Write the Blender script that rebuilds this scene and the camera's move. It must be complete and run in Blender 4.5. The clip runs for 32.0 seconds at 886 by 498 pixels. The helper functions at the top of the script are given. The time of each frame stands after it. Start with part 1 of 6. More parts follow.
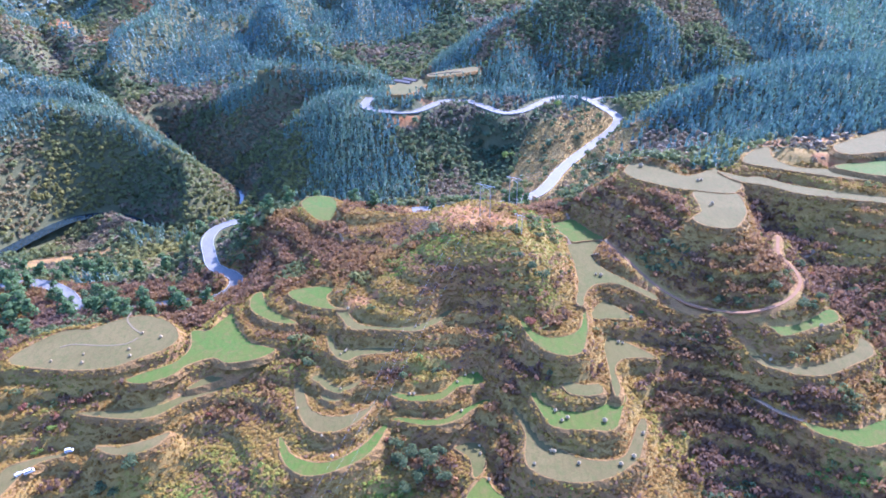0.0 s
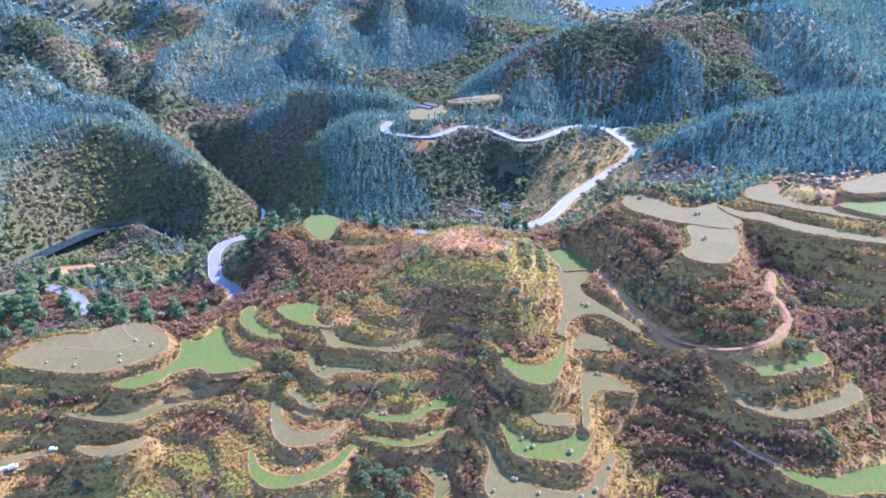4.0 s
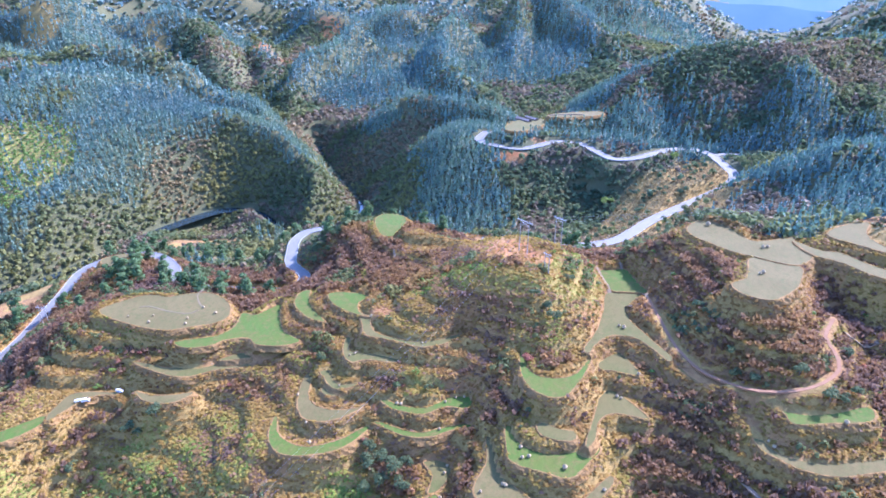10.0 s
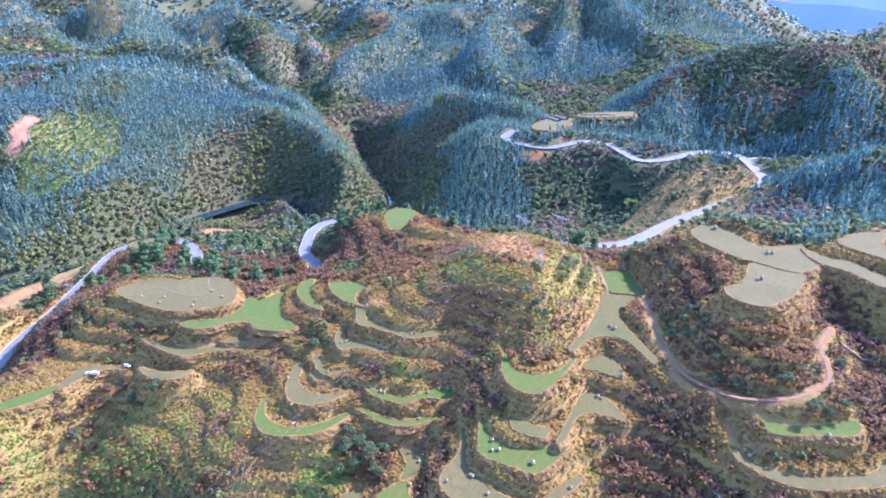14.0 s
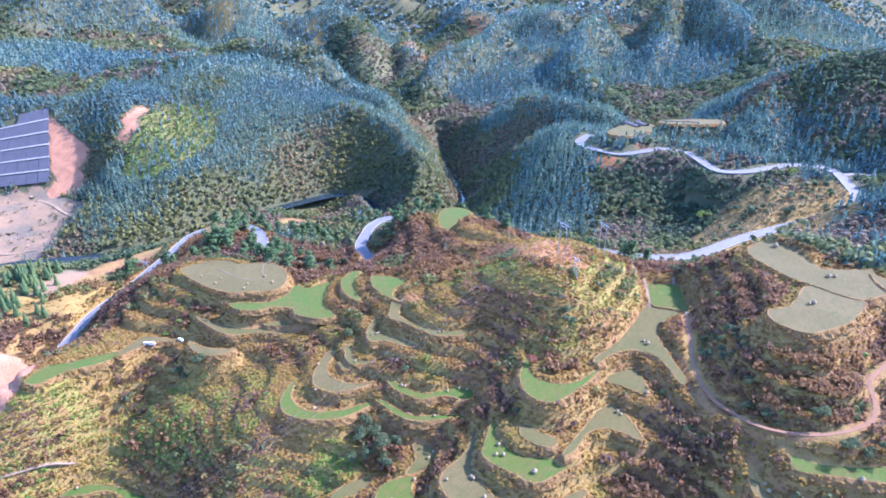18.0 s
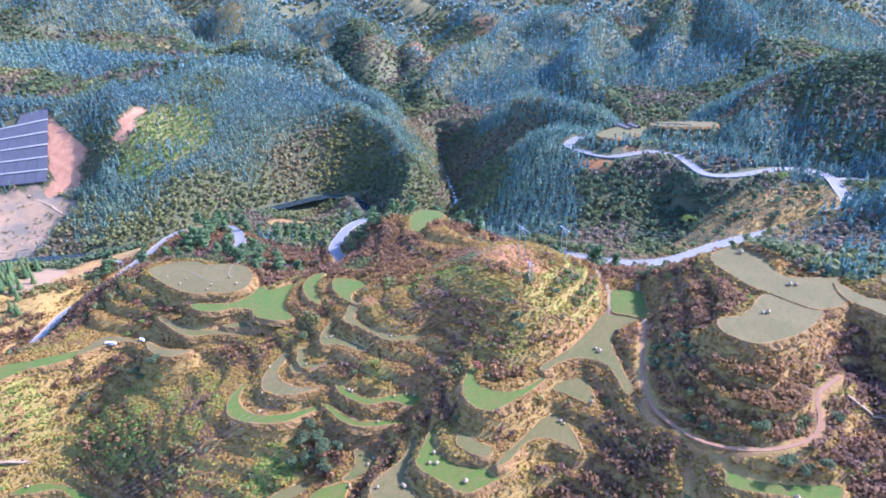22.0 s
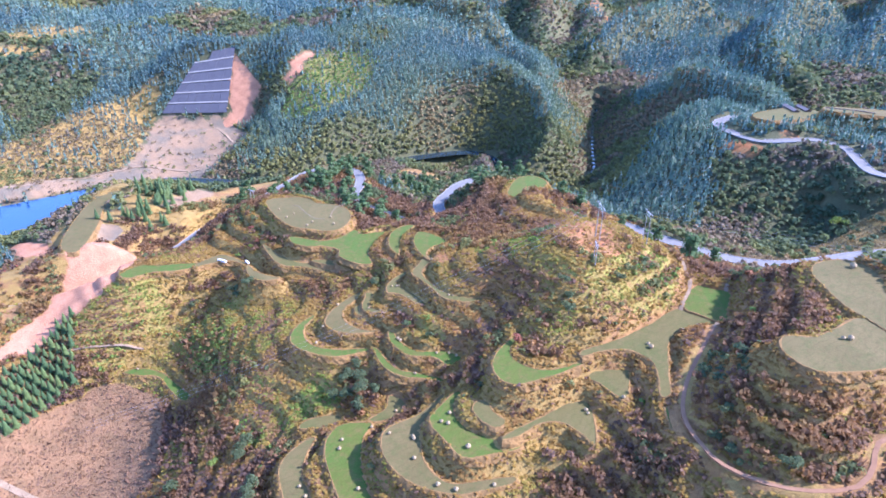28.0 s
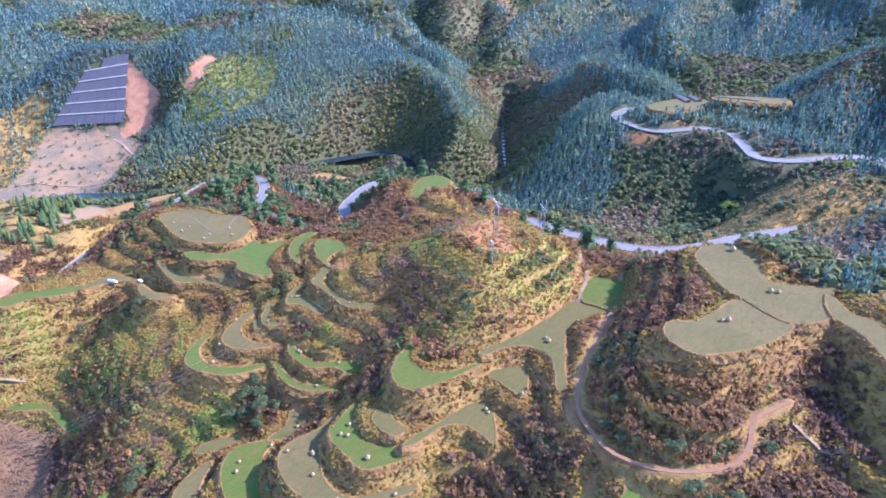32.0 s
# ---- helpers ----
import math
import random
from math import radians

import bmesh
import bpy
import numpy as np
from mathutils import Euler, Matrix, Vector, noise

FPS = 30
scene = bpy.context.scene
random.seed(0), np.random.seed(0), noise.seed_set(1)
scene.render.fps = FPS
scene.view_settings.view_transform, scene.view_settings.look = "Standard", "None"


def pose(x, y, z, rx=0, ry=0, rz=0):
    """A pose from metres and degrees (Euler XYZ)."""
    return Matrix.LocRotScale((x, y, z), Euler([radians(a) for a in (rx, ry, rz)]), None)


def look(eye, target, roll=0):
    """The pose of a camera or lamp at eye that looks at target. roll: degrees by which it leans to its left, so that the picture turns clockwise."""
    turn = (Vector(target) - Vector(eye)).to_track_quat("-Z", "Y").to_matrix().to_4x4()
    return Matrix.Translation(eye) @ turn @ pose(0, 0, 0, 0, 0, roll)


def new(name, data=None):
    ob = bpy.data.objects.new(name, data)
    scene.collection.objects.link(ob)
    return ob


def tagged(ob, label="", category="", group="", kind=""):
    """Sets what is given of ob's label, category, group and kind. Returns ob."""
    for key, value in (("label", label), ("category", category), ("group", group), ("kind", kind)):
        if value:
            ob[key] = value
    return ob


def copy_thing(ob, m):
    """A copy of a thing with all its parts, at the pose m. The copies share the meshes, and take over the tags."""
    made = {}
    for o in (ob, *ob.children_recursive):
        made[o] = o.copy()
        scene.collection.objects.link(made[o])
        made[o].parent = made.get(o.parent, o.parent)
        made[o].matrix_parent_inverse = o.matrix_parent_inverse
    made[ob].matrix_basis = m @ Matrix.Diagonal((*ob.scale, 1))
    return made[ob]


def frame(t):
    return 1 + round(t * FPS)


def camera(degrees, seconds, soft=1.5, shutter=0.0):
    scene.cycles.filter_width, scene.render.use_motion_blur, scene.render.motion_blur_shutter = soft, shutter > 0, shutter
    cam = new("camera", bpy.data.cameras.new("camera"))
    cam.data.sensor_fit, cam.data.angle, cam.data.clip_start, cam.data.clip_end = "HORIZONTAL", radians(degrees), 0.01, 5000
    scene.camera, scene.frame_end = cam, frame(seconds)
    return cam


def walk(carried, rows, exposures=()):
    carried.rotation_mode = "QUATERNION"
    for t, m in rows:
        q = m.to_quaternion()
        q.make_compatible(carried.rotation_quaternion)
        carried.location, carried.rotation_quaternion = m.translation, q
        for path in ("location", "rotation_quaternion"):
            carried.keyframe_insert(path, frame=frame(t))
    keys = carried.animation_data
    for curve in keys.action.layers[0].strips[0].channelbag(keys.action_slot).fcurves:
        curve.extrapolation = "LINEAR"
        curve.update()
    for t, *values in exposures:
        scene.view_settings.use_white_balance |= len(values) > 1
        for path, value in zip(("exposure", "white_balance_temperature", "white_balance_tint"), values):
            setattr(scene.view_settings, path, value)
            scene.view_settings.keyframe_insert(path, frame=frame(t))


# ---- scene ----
cam = camera(70.22, 32.0, soft=1.75)
PATH = [
    (0, (1.302, 2.401, 150.001), (1.292, 4.174, 149.076), -0.8),
    (0.5, (4.441, 2.015, 150.098), (4.424, 3.788, 149.174), -0.8),
    (1, (6.89, 1.789, 150.129), (6.873, 3.562, 149.204), -0.7),
    (1.5, (9.77, 1.42, 150.266), (9.75, 3.193, 149.341), -0.6),
    (2, (12.058, 1.022, 150.548), (11.998, 2.794, 149.621), -0.4),
    (2.5, (15.274, 0.597, 150.741), (15.19, 2.368, 149.815), -0.4),
    (3, (18.2, 0.429, 150.938), (18.097, 2.2, 150.014), -0.3),
    (3.5, (21.262, 0.203, 151.127), (21.142, 1.991, 150.238), -0.3),
    (4, (24.234, 0.126, 151.065), (24.095, 1.928, 150.209), -0.2),
    (4.5, (27.495, -0.048, 150.905), (27.341, 1.767, 150.079), -0.2),
    (6.5, (39.323, -1.29, 151.241), (39.087, 0.516, 150.414), -0.0),
    (7, (42.369, -1.798, 151.291), (42.054, -0.005, 150.463), 0.1),
    (7.5, (45.808, -2.251, 151.295), (45.43, -0.471, 150.465), 0.1),
    (8, (48.88, -2.42, 151.294), (48.459, -0.65, 150.464), 0.2),
    (8.5, (52.212, -2.425, 151.403), (51.752, -0.665, 150.573), 0.3),
    (9, (55.134, -2.247, 151.448), (54.639, -0.497, 150.617), 0.4),
    (9.5, (58.38, -2.002, 151.334), (57.86, -0.254, 150.512), 0.5),
    (10, (61.249, -1.683, 151.258), (60.715, 0.06, 150.436), 0.5),
    (10.5, (64.414, -1.318, 151.124), (63.869, 0.422, 150.301), 0.5),
    (11, (67.453, -0.804, 151.087), (66.899, 0.933, 150.263), 0.5),
    (11.5, (70.716, -0.449, 151.169), (70.149, 1.283, 150.345), 0.5),
    (12, (73.721, 0.311, 151.135), (73.145, 2.04, 150.311), 0.5),
    (12.5, (76.799, 1.018, 151.127), (76.217, 2.745, 150.303), 0.5),
    (13, (80.141, 1.488, 151.128), (79.51, 3.197, 150.303), 0.4),
    (13.5, (83.48, 2.145, 150.975), (82.825, 3.845, 150.15), 0.4),
    (14, (86.441, 2.864, 150.959), (85.75, 4.549, 150.133), 0.4),
    (14.5, (89.871, 3.79, 150.862), (89.132, 5.455, 150.035), 0.3),
    (15, (92.9, 4.687, 150.886), (92.106, 6.325, 150.058), 0.3),
    (15.5, (96.305, 6.052, 150.938), (95.443, 7.655, 150.108), 0.3),
    (17.5, (108.336, 12.71, 150.62), (107.373, 14.258, 149.796), 0.1),
    (18, (111.118, 14.468, 150.429), (110.15, 16.013, 149.607), 0.0),
    (18.5, (114.123, 16.255, 150.249), (113.15, 17.798, 149.429), -0.0),
    (19, (116.996, 18.058, 150.184), (116.017, 19.598, 149.365), -0.1),
    (19.5, (119.785, 19.949, 150.032), (118.799, 21.485, 149.214), -0.1),
    (20, (122.635, 22.381, 149.983), (121.634, 23.908, 149.166), -0.2),
    (20.5, (125.485, 25.161, 149.996), (124.473, 26.68, 149.179), -0.2),
    (21, (127.935, 27.654, 149.902), (126.919, 29.17, 149.085), -0.2),
    (21.5, (130.471, 30.583, 149.77), (129.45, 32.096, 148.952), -0.3),
    (22, (132.752, 33.254, 149.375), (131.727, 34.764, 148.558), -0.3),
    (22.5, (135.379, 35.684, 148.971), (134.357, 37.185, 148.134), -0.4),
    (23, (137.767, 38.332, 149.1), (136.765, 39.799, 148.182), -0.4),
    (23.5, (140.155, 40.967, 149.43), (139.152, 42.43, 148.507), -0.5),
    (24, (142.689, 43.333, 149.384), (141.678, 44.792, 148.462), -0.5),
    (24.5, (145.351, 45.786, 149.439), (144.347, 47.248, 148.515), -0.6),
    (25, (148.445, 48.188, 149.274), (147.455, 49.66, 148.35), -0.7),
    (25.5, (150.962, 49.59, 149.578), (149.926, 51.028, 148.652), -0.5),
    (26, (154.304, 51.12, 149.924), (153.106, 52.426, 148.996), -0.2),
    (26.5, (157.284, 53.711, 149.897), (156.007, 54.94, 148.97), -0.0),
    (28.5, (165.582, 66.164, 150.56), (164.181, 67.246, 149.629), 0.2),
    (29, (167.207, 69.401, 150.763), (165.795, 70.468, 149.832), 0.2),
    (29.5, (168.492, 71.943, 150.789), (167.079, 73.009, 149.857), 0.3),
    (30, (169.363, 74.806, 150.476), (167.997, 75.932, 149.546), 0.2),
    (30.5, (169.618, 75.562, 150.852), (168.289, 76.731, 149.921), 0.2),
    (31, (169.678, 76.495, 150.728), (168.377, 77.695, 149.796), 0.2),
    (31.5, (169.508, 76.647, 150.557), (168.249, 77.892, 149.627), 0.1),
    (32, (169.998, 75.764, 150.394), (168.763, 77.031, 149.462), 0.1),
]
walk(cam, [(t, look(eye, target, roll)) for t, eye, target, roll in PATH], [(0.0, 2.52, 4760.0, 38.0), (12.0, 2.57, 4760.0, 38.0), (24.0, 2.43, 4820.0, 38.0), (29.0, 2.36, 4900.0, 38.0), (30.0, 2.27, 4900.0, 38.0), (32.0, 2.25, 4900.0, 38.0)])

# ---- sky, sun ----
SUN_AZ, SUN_EL = 37.0, 38.5          # degrees from +y towards +x, and above the horizon
world = bpy.data.worlds.new("sky")
scene.world = world
world.use_nodes = True
wn = world.node_tree
sky = wn.nodes.new("ShaderNodeTexSky")
sky.sky_type, sky.sun_disc = "NISHITA", False
sky.sun_elevation, sky.sun_rotation = radians(SUN_EL), radians(SUN_AZ)
sky.air_density, sky.dust_density, sky.ozone_density = 1.5, 0.6, 4.0
wn.links.new(sky.outputs[0], wn.nodes["Background"].inputs[0])
wn.nodes["Background"].inputs[1].default_value = 0.15
sun_dir = Vector((math.sin(radians(SUN_AZ)) * math.cos(radians(SUN_EL)), math.cos(radians(SUN_AZ)) * math.cos(radians(SUN_EL)), math.sin(radians(SUN_EL))))
lamp = bpy.data.lights.new("sun", "SUN")
lamp.energy, lamp.angle, lamp.color = 4.3, radians(0.55), (1.0, 0.88, 0.66)
sun = new("sun", lamp)
sun.matrix_world = look((sun_dir * 900).to_tuple(), (0, 0, 0))

# ---- small numeric helpers ----


def vnoise(x, y, size, seed=0):
    """Smooth value noise in 0..1 over arrays."""
    x, y = np.asarray(x, float) / size + 37.7 * seed, np.asarray(y, float) / size - 11.3 * seed
    ix, iy = np.floor(x).astype(np.int64), np.floor(y).astype(np.int64)
    fx, fy = x - ix, y - iy
    fx, fy = fx * fx * (3 - 2 * fx), fy * fy * (3 - 2 * fy)

    def cell(a, b):
        h = (a * 374761393 + b * 668265263 + seed * 974711) & 0xFFFFFFFF
        h = ((h ^ (h >> 13)) * 1274126177) & 0xFFFFFFFF
        return ((h ^ (h >> 16)) & 0xFFFF) / 65535.0

    a, b, c, d = cell(ix, iy), cell(ix + 1, iy), cell(ix, iy + 1), cell(ix + 1, iy + 1)
    return (a * (1 - fx) + b * fx) * (1 - fy) + (c * (1 - fx) + d * fx) * fy


def fbm(x, y, size, seed=0, octaves=3):
    total, weight, out = 0.0, 1.0, 0.0
    for k in range(octaves):
        out = out + weight * vnoise(x, y, size / 2**k, seed + k)
        total, weight = total + weight, weight * 0.5
    return out / total


def ramp(v, a, b):
    """0 at a, 1 at b, smooth between; b may be the smaller."""
    u = np.clip((v - a) / (b - a), 0, 1)
    return u * u * (3 - 2 * u)


def smooth_ring(points, step=1.4):
    """A closed Catmull-Rom line through the corners, in even steps."""
    p = np.array(points, float)
    n, out = len(p), []
    for i in range(n):
        a, b, c, d = p[i - 1], p[i], p[(i + 1) % n], p[(i + 2) % n]
        k = max(2, int(np.linalg.norm(c - b) / step))
        for j in range(k):
            u = j / k
            out.append(0.5 * (2 * b + (c - a) * u + (2 * a - 5 * b + 4 * c - d) * u * u + (3 * b - a - 3 * c + d) * u**3))
    return np.array(out)


def smooth_line(points, step=4.0):
    p = np.array(points, float)
    p = np.vstack([2 * p[0] - p[1], p, 2 * p[-1] - p[-2]])
    out = []
    for i in range(1, len(p) - 2):
        a, b, c, d = p[i - 1 : i + 3]
        k = max(2, int(np.linalg.norm(c - b) / step))
        for j in range(k):
            u = j / k
            out.append(0.5 * (2 * b + (c - a) * u + (2 * a - 5 * b + 4 * c - d) * u * u + (3 * b - a - 3 * c + d) * u**3))
    return np.array(out + [p[-2]])


def inside(ring, x, y):
    hit = np.zeros(x.shape, bool)
    for (ax, ay), (bx, by) in zip(ring, np.roll(ring, -1, 0)):
        with np.errstate(divide="ignore", invalid="ignore"):
            cut = (bx - ax) * (y - ay) / (by - ay) + ax
        hit ^= ((ay > y) != (by > y)) & (x < cut)
    return hit


def edge_distance(line, x, y, closed=True):
    """Distance to a line, and the share of the way along it."""
    best, where = np.full(x.shape, 1e9), np.zeros(x.shape)
    ends = np.roll(line, -1, 0) if closed else line[1:]
    for i, (a, b) in enumerate(zip(line, ends)):
        d = b[:2] - a[:2]
        u = np.clip(((x - a[0]) * d[0] + (y - a[1]) * d[1]) / max(d @ d, 1e-9), 0, 1)
        r = np.hypot(x - a[0] - u * d[0], y - a[1] - u * d[1])
        near = r < best
        best, where = np.where(near, r, best), np.where(near, i + u, where)
    return best, where


# ---- the plan: hills and hollows (x, y, spread, height) ----
SPUR_HILLS = [(-40, -5, 70, -23.3), (-40, 258, 42, 28.1), (14, 238, 28, 34.4), (50, 166, 28, 9.4), (72, 90, 42, -14.3), (-22, 256, 28, -19.5), (32, 112, 28, 9.1), (-40, 62, 42, -18.3), (60, 280, 18, -7.1), (10, 220, 18, -13.8), (10, 160, 18, -8.1), (40, 190, 18, 6.5), (-20, 220, 18, 2.3), (22, 316, 28, 11.9), (-50, 150, 18, 5), (-30, 130, 18, -9.1), (70, 140, 18, 6.9), (-40, 300, 18, 7.9), (-70, 300, 18, -5.1), (60, 200, 18, -2.1), (20, 190, 18, -4.7), (22, 280, 16, 5.5), (42, 273, 12, 6.8), (0, 276, 14, 4.5), (20, 262, 12, -5.5), (-62, 134, 20, 8.0), (-92, 130, 12, 4.0)]
SHOULDER_HILLS = [(-94, 94, 28, -23), (-148, 202, 28, 18.2), (-76, 310, 28, 16.3), (-96, 34, 42, -7.3), (-166, 112, 28, 3.4), (-130, 76, 28, -11.8), (-104, 190, 28, 2.3), (-146, 260, 28, -1.4), (-140, 170, 18, -4.9), (-180, 190, 18, 6.5), (-160, 120, 18, 8.8), (-130, 120, 18, -4.9), (-100, 90, 18, 8.2), (-110, 150, 18, 1.4), (-80, 130, 18, -5), (-90, 220, 18, 3.3), (-80, 160, 18, -4.3), (-174, 78, 28, -6.2), (-104, 316, 28, 7.9), (-150, 90, 18, 7.1), (-90, 274, 28, -7.3), (-90, 310, 18, 5.1), (-160, 220, 18, -0.8), (-130, 140, 18, -4.8), (-160, 150, 18, 1.2)]
KNOLL_HILLS = [(140, 40, 70, -27.1), (104, 274, 28, 14.8), (230, 292, 28, 14.1), (122, 220, 28, 17), (176, 310, 28, 14.3), (104, 310, 28, 15.4), (185, 40, 70, -15.1), (140, 148, 28, 14.8), (212, 174, 42, -14), (104, 148, 28, -9.9), (194, 274, 28, 11.4), (200, 260, 18, 5.3), (110, 240, 18, 7.6), (200, 290, 18, -7), (130, 160, 18, 3.9), (90, 310, 18, 5.5), (120, 290, 18, -5.5), (180, 250, 18, 9.4), (80, 240, 18, -2.7), (122, 94, 45, -4.1), (230, 260, 18, 2.7), (150, 260, 18, -8.6), (80, 170, 18, -3.3), (150, 210, 18, 2.7), (140, 280, 18, 8.5)]
EAST_HILLS = [(44, 426, 42, -19.7), (128, 482, 42, -13.9), (44, 370, 42, -11.5), (128, 622, 42, 16.7), (380, 510, 120, 11.7), (44, 566, 42, 3.2), (240, 398, 42, 5.5), (122, 580, 28, -11.4), (95, 625, 70, 18.1), (104, 508, 28, -8.5), (275, 400, 70, 19.8), (230, 535, 70, -10.9), (32, 454, 28, -10.1), (40, 340, 18, 1.3), (190, 344, 28, -2.5), (30, 340, 18, -5.7)]
GORGE_HILLS = [(-490, 490, 70, 10.6), (-96, 426, 42, -9.1), (-320, 426, 42, -28.2), (-180, 538, 42, -32.3), (-238, 490, 28, 20), (-85, 580, 70, 20.6), (-320, 538, 42, 24.1), (-292, 472, 28, -16.3), (-40, 382, 28, -7.6), (-580, 490, 70, 10.5), (-152, 426, 42, -21.8), (-580, 510, 120, 19.8), (-376, 454, 42, 12.1), (-96, 370, 42, -16.1), (-490, 580, 70, 9.5), (-12, 426, 42, -13.1), (-202, 472, 28, 23.6), (-166, 490, 28, -27.1), (-220, 562, 28, -22), (-256, 526, 28, 19.4), (-40, 482, 42, 9.1), (-445, 535, 70, 12.2), (-292, 454, 42, -17.7), (-124, 538, 42, 11.6), (-130, 490, 28, -10.2)]
WEST_HILLS = [(-220, 400, 70, -28.7), (-400, 220, 70, -14.7), (-490, 85, 70, -7.1), (-310, 310, 28, -12.8), (-544, 370, 42, 14.8), (-490, 292, 28, -11.6), (-208, 258, 42, 11.4), (-320, 146, 42, 16.7), (-310, 40, 70, -15.4), (-580, 110, 120, -8.6), (-348, 230, 42, -16), (-490, 382, 28, 11.8), (-445, 220, 70, -19), (-320, 314, 42, -19.9), (-400, 364, 28, 6.8), (-500, 110, 120, -18.5), (-488, 286, 42, -13.1), (-274, 130, 28, 4.5), (-544, 342, 42, 9), (-230, 218, 28, -9), (-210, 140, 18, -14.4), (-208, 336, 45, -9.9), (-210, 100, 18, 8.9), (-230, 300, 18, 9.9), (-230, 260, 18, 4)]
FAR_HILLS = [(200, 400, 220, 40.2), (-265, 670, 70, -25.6), (350, 850, 220, 17.8), (-535, 895, 70, -0.1), (380, 670, 120, 15.1), (-900, 590, 120, -0.4), (-175, 895, 70, 0.1), (500, 1000, 220, 4), (-740, 270, 120, 4), (-900, 430, 120, 1.3), (-535, 940, 70, -0), (500, 700, 220, 11.1), (-20, 830, 120, 2.8), (-292, 650, 42, -25.6), (-40, 930, 42, -0), (-500, 830, 120, -6.3), (-660, 350, 120, 17.8), (-250, 1300, 220, -0.3), (-900, 510, 120, 0.4), (200, 850, 220, 22.1), (5, 985, 70, -0), (-1060, 350, 120, 0), (-544, 958, 42, -0), (350, 700, 220, 26.1)]

HILLS = SPUR_HILLS + SHOULDER_HILLS + EAST_HILLS + KNOLL_HILLS + GORGE_HILLS + WEST_HILLS + FAR_HILLS

# terrace fields: name, level, crop, outline
FIELDS = []


def plan_field(name, level, crop, outline):
    FIELDS.append((name, level, crop, smooth_ring(outline)))


plan_field("big_pale", 3.8, "pale", [(-164.4, 193.7), (-164.4, 201.3), (-157.7, 211.7), (-150.9, 215.5), (-143.8, 215.9), (-134.9, 222.6), (-126.8, 225), (-116.2, 221.8), (-109, 215), (-105.7, 208.1), (-108.1, 201.7), (-115.7, 196), (-124, 190.2), (-136.1, 189), (-150.5, 190.2)])
plan_field("big_green", 2, "green", [(-116.4, 184.7), (-111.2, 189.8), (-102.6, 195.2), (-100, 204.7), (-103.2, 215.7), (-96.6, 216), (-94.1, 222.7), (-90.4, 228.8), (-85.4, 219.3), (-77.6, 208.9), (-70.6, 204.7), (-65.9, 202.4), (-71.8, 197), (-82.6, 194.7), (-88.7, 197.9), (-97, 193.6), (-101.1, 187.4), (-109.2, 183.2)])
plan_field("round_lawn", 6.5, "green", [(-81, 225.6), (-83.2, 234.1), (-80.1, 238.6), (-76.2, 230.9), (-70.1, 222.8), (-59.9, 214.4), (-68.1, 215), (-75.8, 220)])
plan_field("saddle_lawn", 10.5, "green", [(-65.8, 231.6), (-59.9, 235.1), (-47.3, 235.4), (-49.1, 227.7), (-45.5, 220.3), (-39.7, 217.9), (-47.7, 218.6), (-56.4, 221.7), (-62.7, 226.3)])
plan_field("upper_lane", 9.6, "mixed", [(-45.1, 220.5), (-41.1, 220.6), (-33.9, 209.1), (-24.1, 206.5), (-14.2, 206.3), (-5.8, 210.6), (3, 218.7), (4.6, 217.3), (-2.7, 208.4), (-10.8, 203.4), (-19.6, 204.3), (-28.4, 204.8), (-36.1, 205.2), (-40.2, 212)])
plan_field("middle_lane", 4.2, "mixed", [(-46.6, 209.6), (-44, 208), (-41.6, 200.6), (-36.4, 199.1), (-24.5, 200.5), (-17.3, 199.3), (-20.8, 197), (-32.3, 195.3), (-36, 192.1), (-40.8, 194.8), (-44.6, 201.1)])
plan_field("small_crescent", -1.4, "mixed", [(-49.8, 189), (-47.4, 191.8), (-43, 187.8), (-38, 183.8), (-27.7, 189.2), (-34.6, 182.6), (-38.5, 180.7), (-43.3, 183), (-46.7, 186.7)])
plan_field("small_step", -3, "mixed", [(-44.9, 181), (-43.4, 183), (-38.8, 180.9), (-36.3, 179.8), (-39.7, 177.7), (-43.3, 178.8)])
plan_field("pale_crescent", -4.3, "pale", [(-56.3, 191.3), (-52.9, 187.4), (-49, 177.8), (-45, 173.6), (-39.3, 171.7), (-32.7, 172.6), (-27.3, 176.3), (-24.4, 180.7), (-25.3, 176.9), (-29.4, 170.2), (-34.2, 165.8), (-39.7, 163.8), (-45.6, 165.4), (-50.8, 171.8), (-54.1, 180.1), (-56, 188.1)])
plan_field("lower_green", -8, "green", [(-57.2, 164.3), (-56.1, 165.7), (-52.4, 159.1), (-47.8, 155.7), (-40.1, 154), (-32.7, 157.1), (-26.6, 163.5), (-21.9, 171), (-20, 170.3), (-23.9, 159.7), (-29.1, 154.2), (-36.9, 149.9), (-43.8, 148.5), (-49.5, 150.6), (-53.9, 155.5)])
plan_field("long_strip", -5.3, "mixed", [(-131.4, 175.6), (-124, 176.9), (-116.7, 176.6), (-106.8, 179.9), (-98.3, 185.4), (-87.9, 190.6), (-73, 197.7), (-71, 196.5), (-83.6, 188), (-95.4, 181.2), (-102.6, 174.2), (-110.9, 172.6), (-121.3, 173.6)])
plan_field("strip_ledge", -3.3, "mixed", [(-95.9, 186.5), (-91.4, 192.3), (-84.9, 195.1), (-84.3, 191.7), (-93.2, 186.5)])
plan_field("pale_sickle", -7.2, "pale", [(-118.5, 161.3), (-110.6, 161.4), (-102.2, 164.2), (-95.8, 168), (-97.8, 161.8), (-103.9, 157.9), (-111.6, 157.8)])
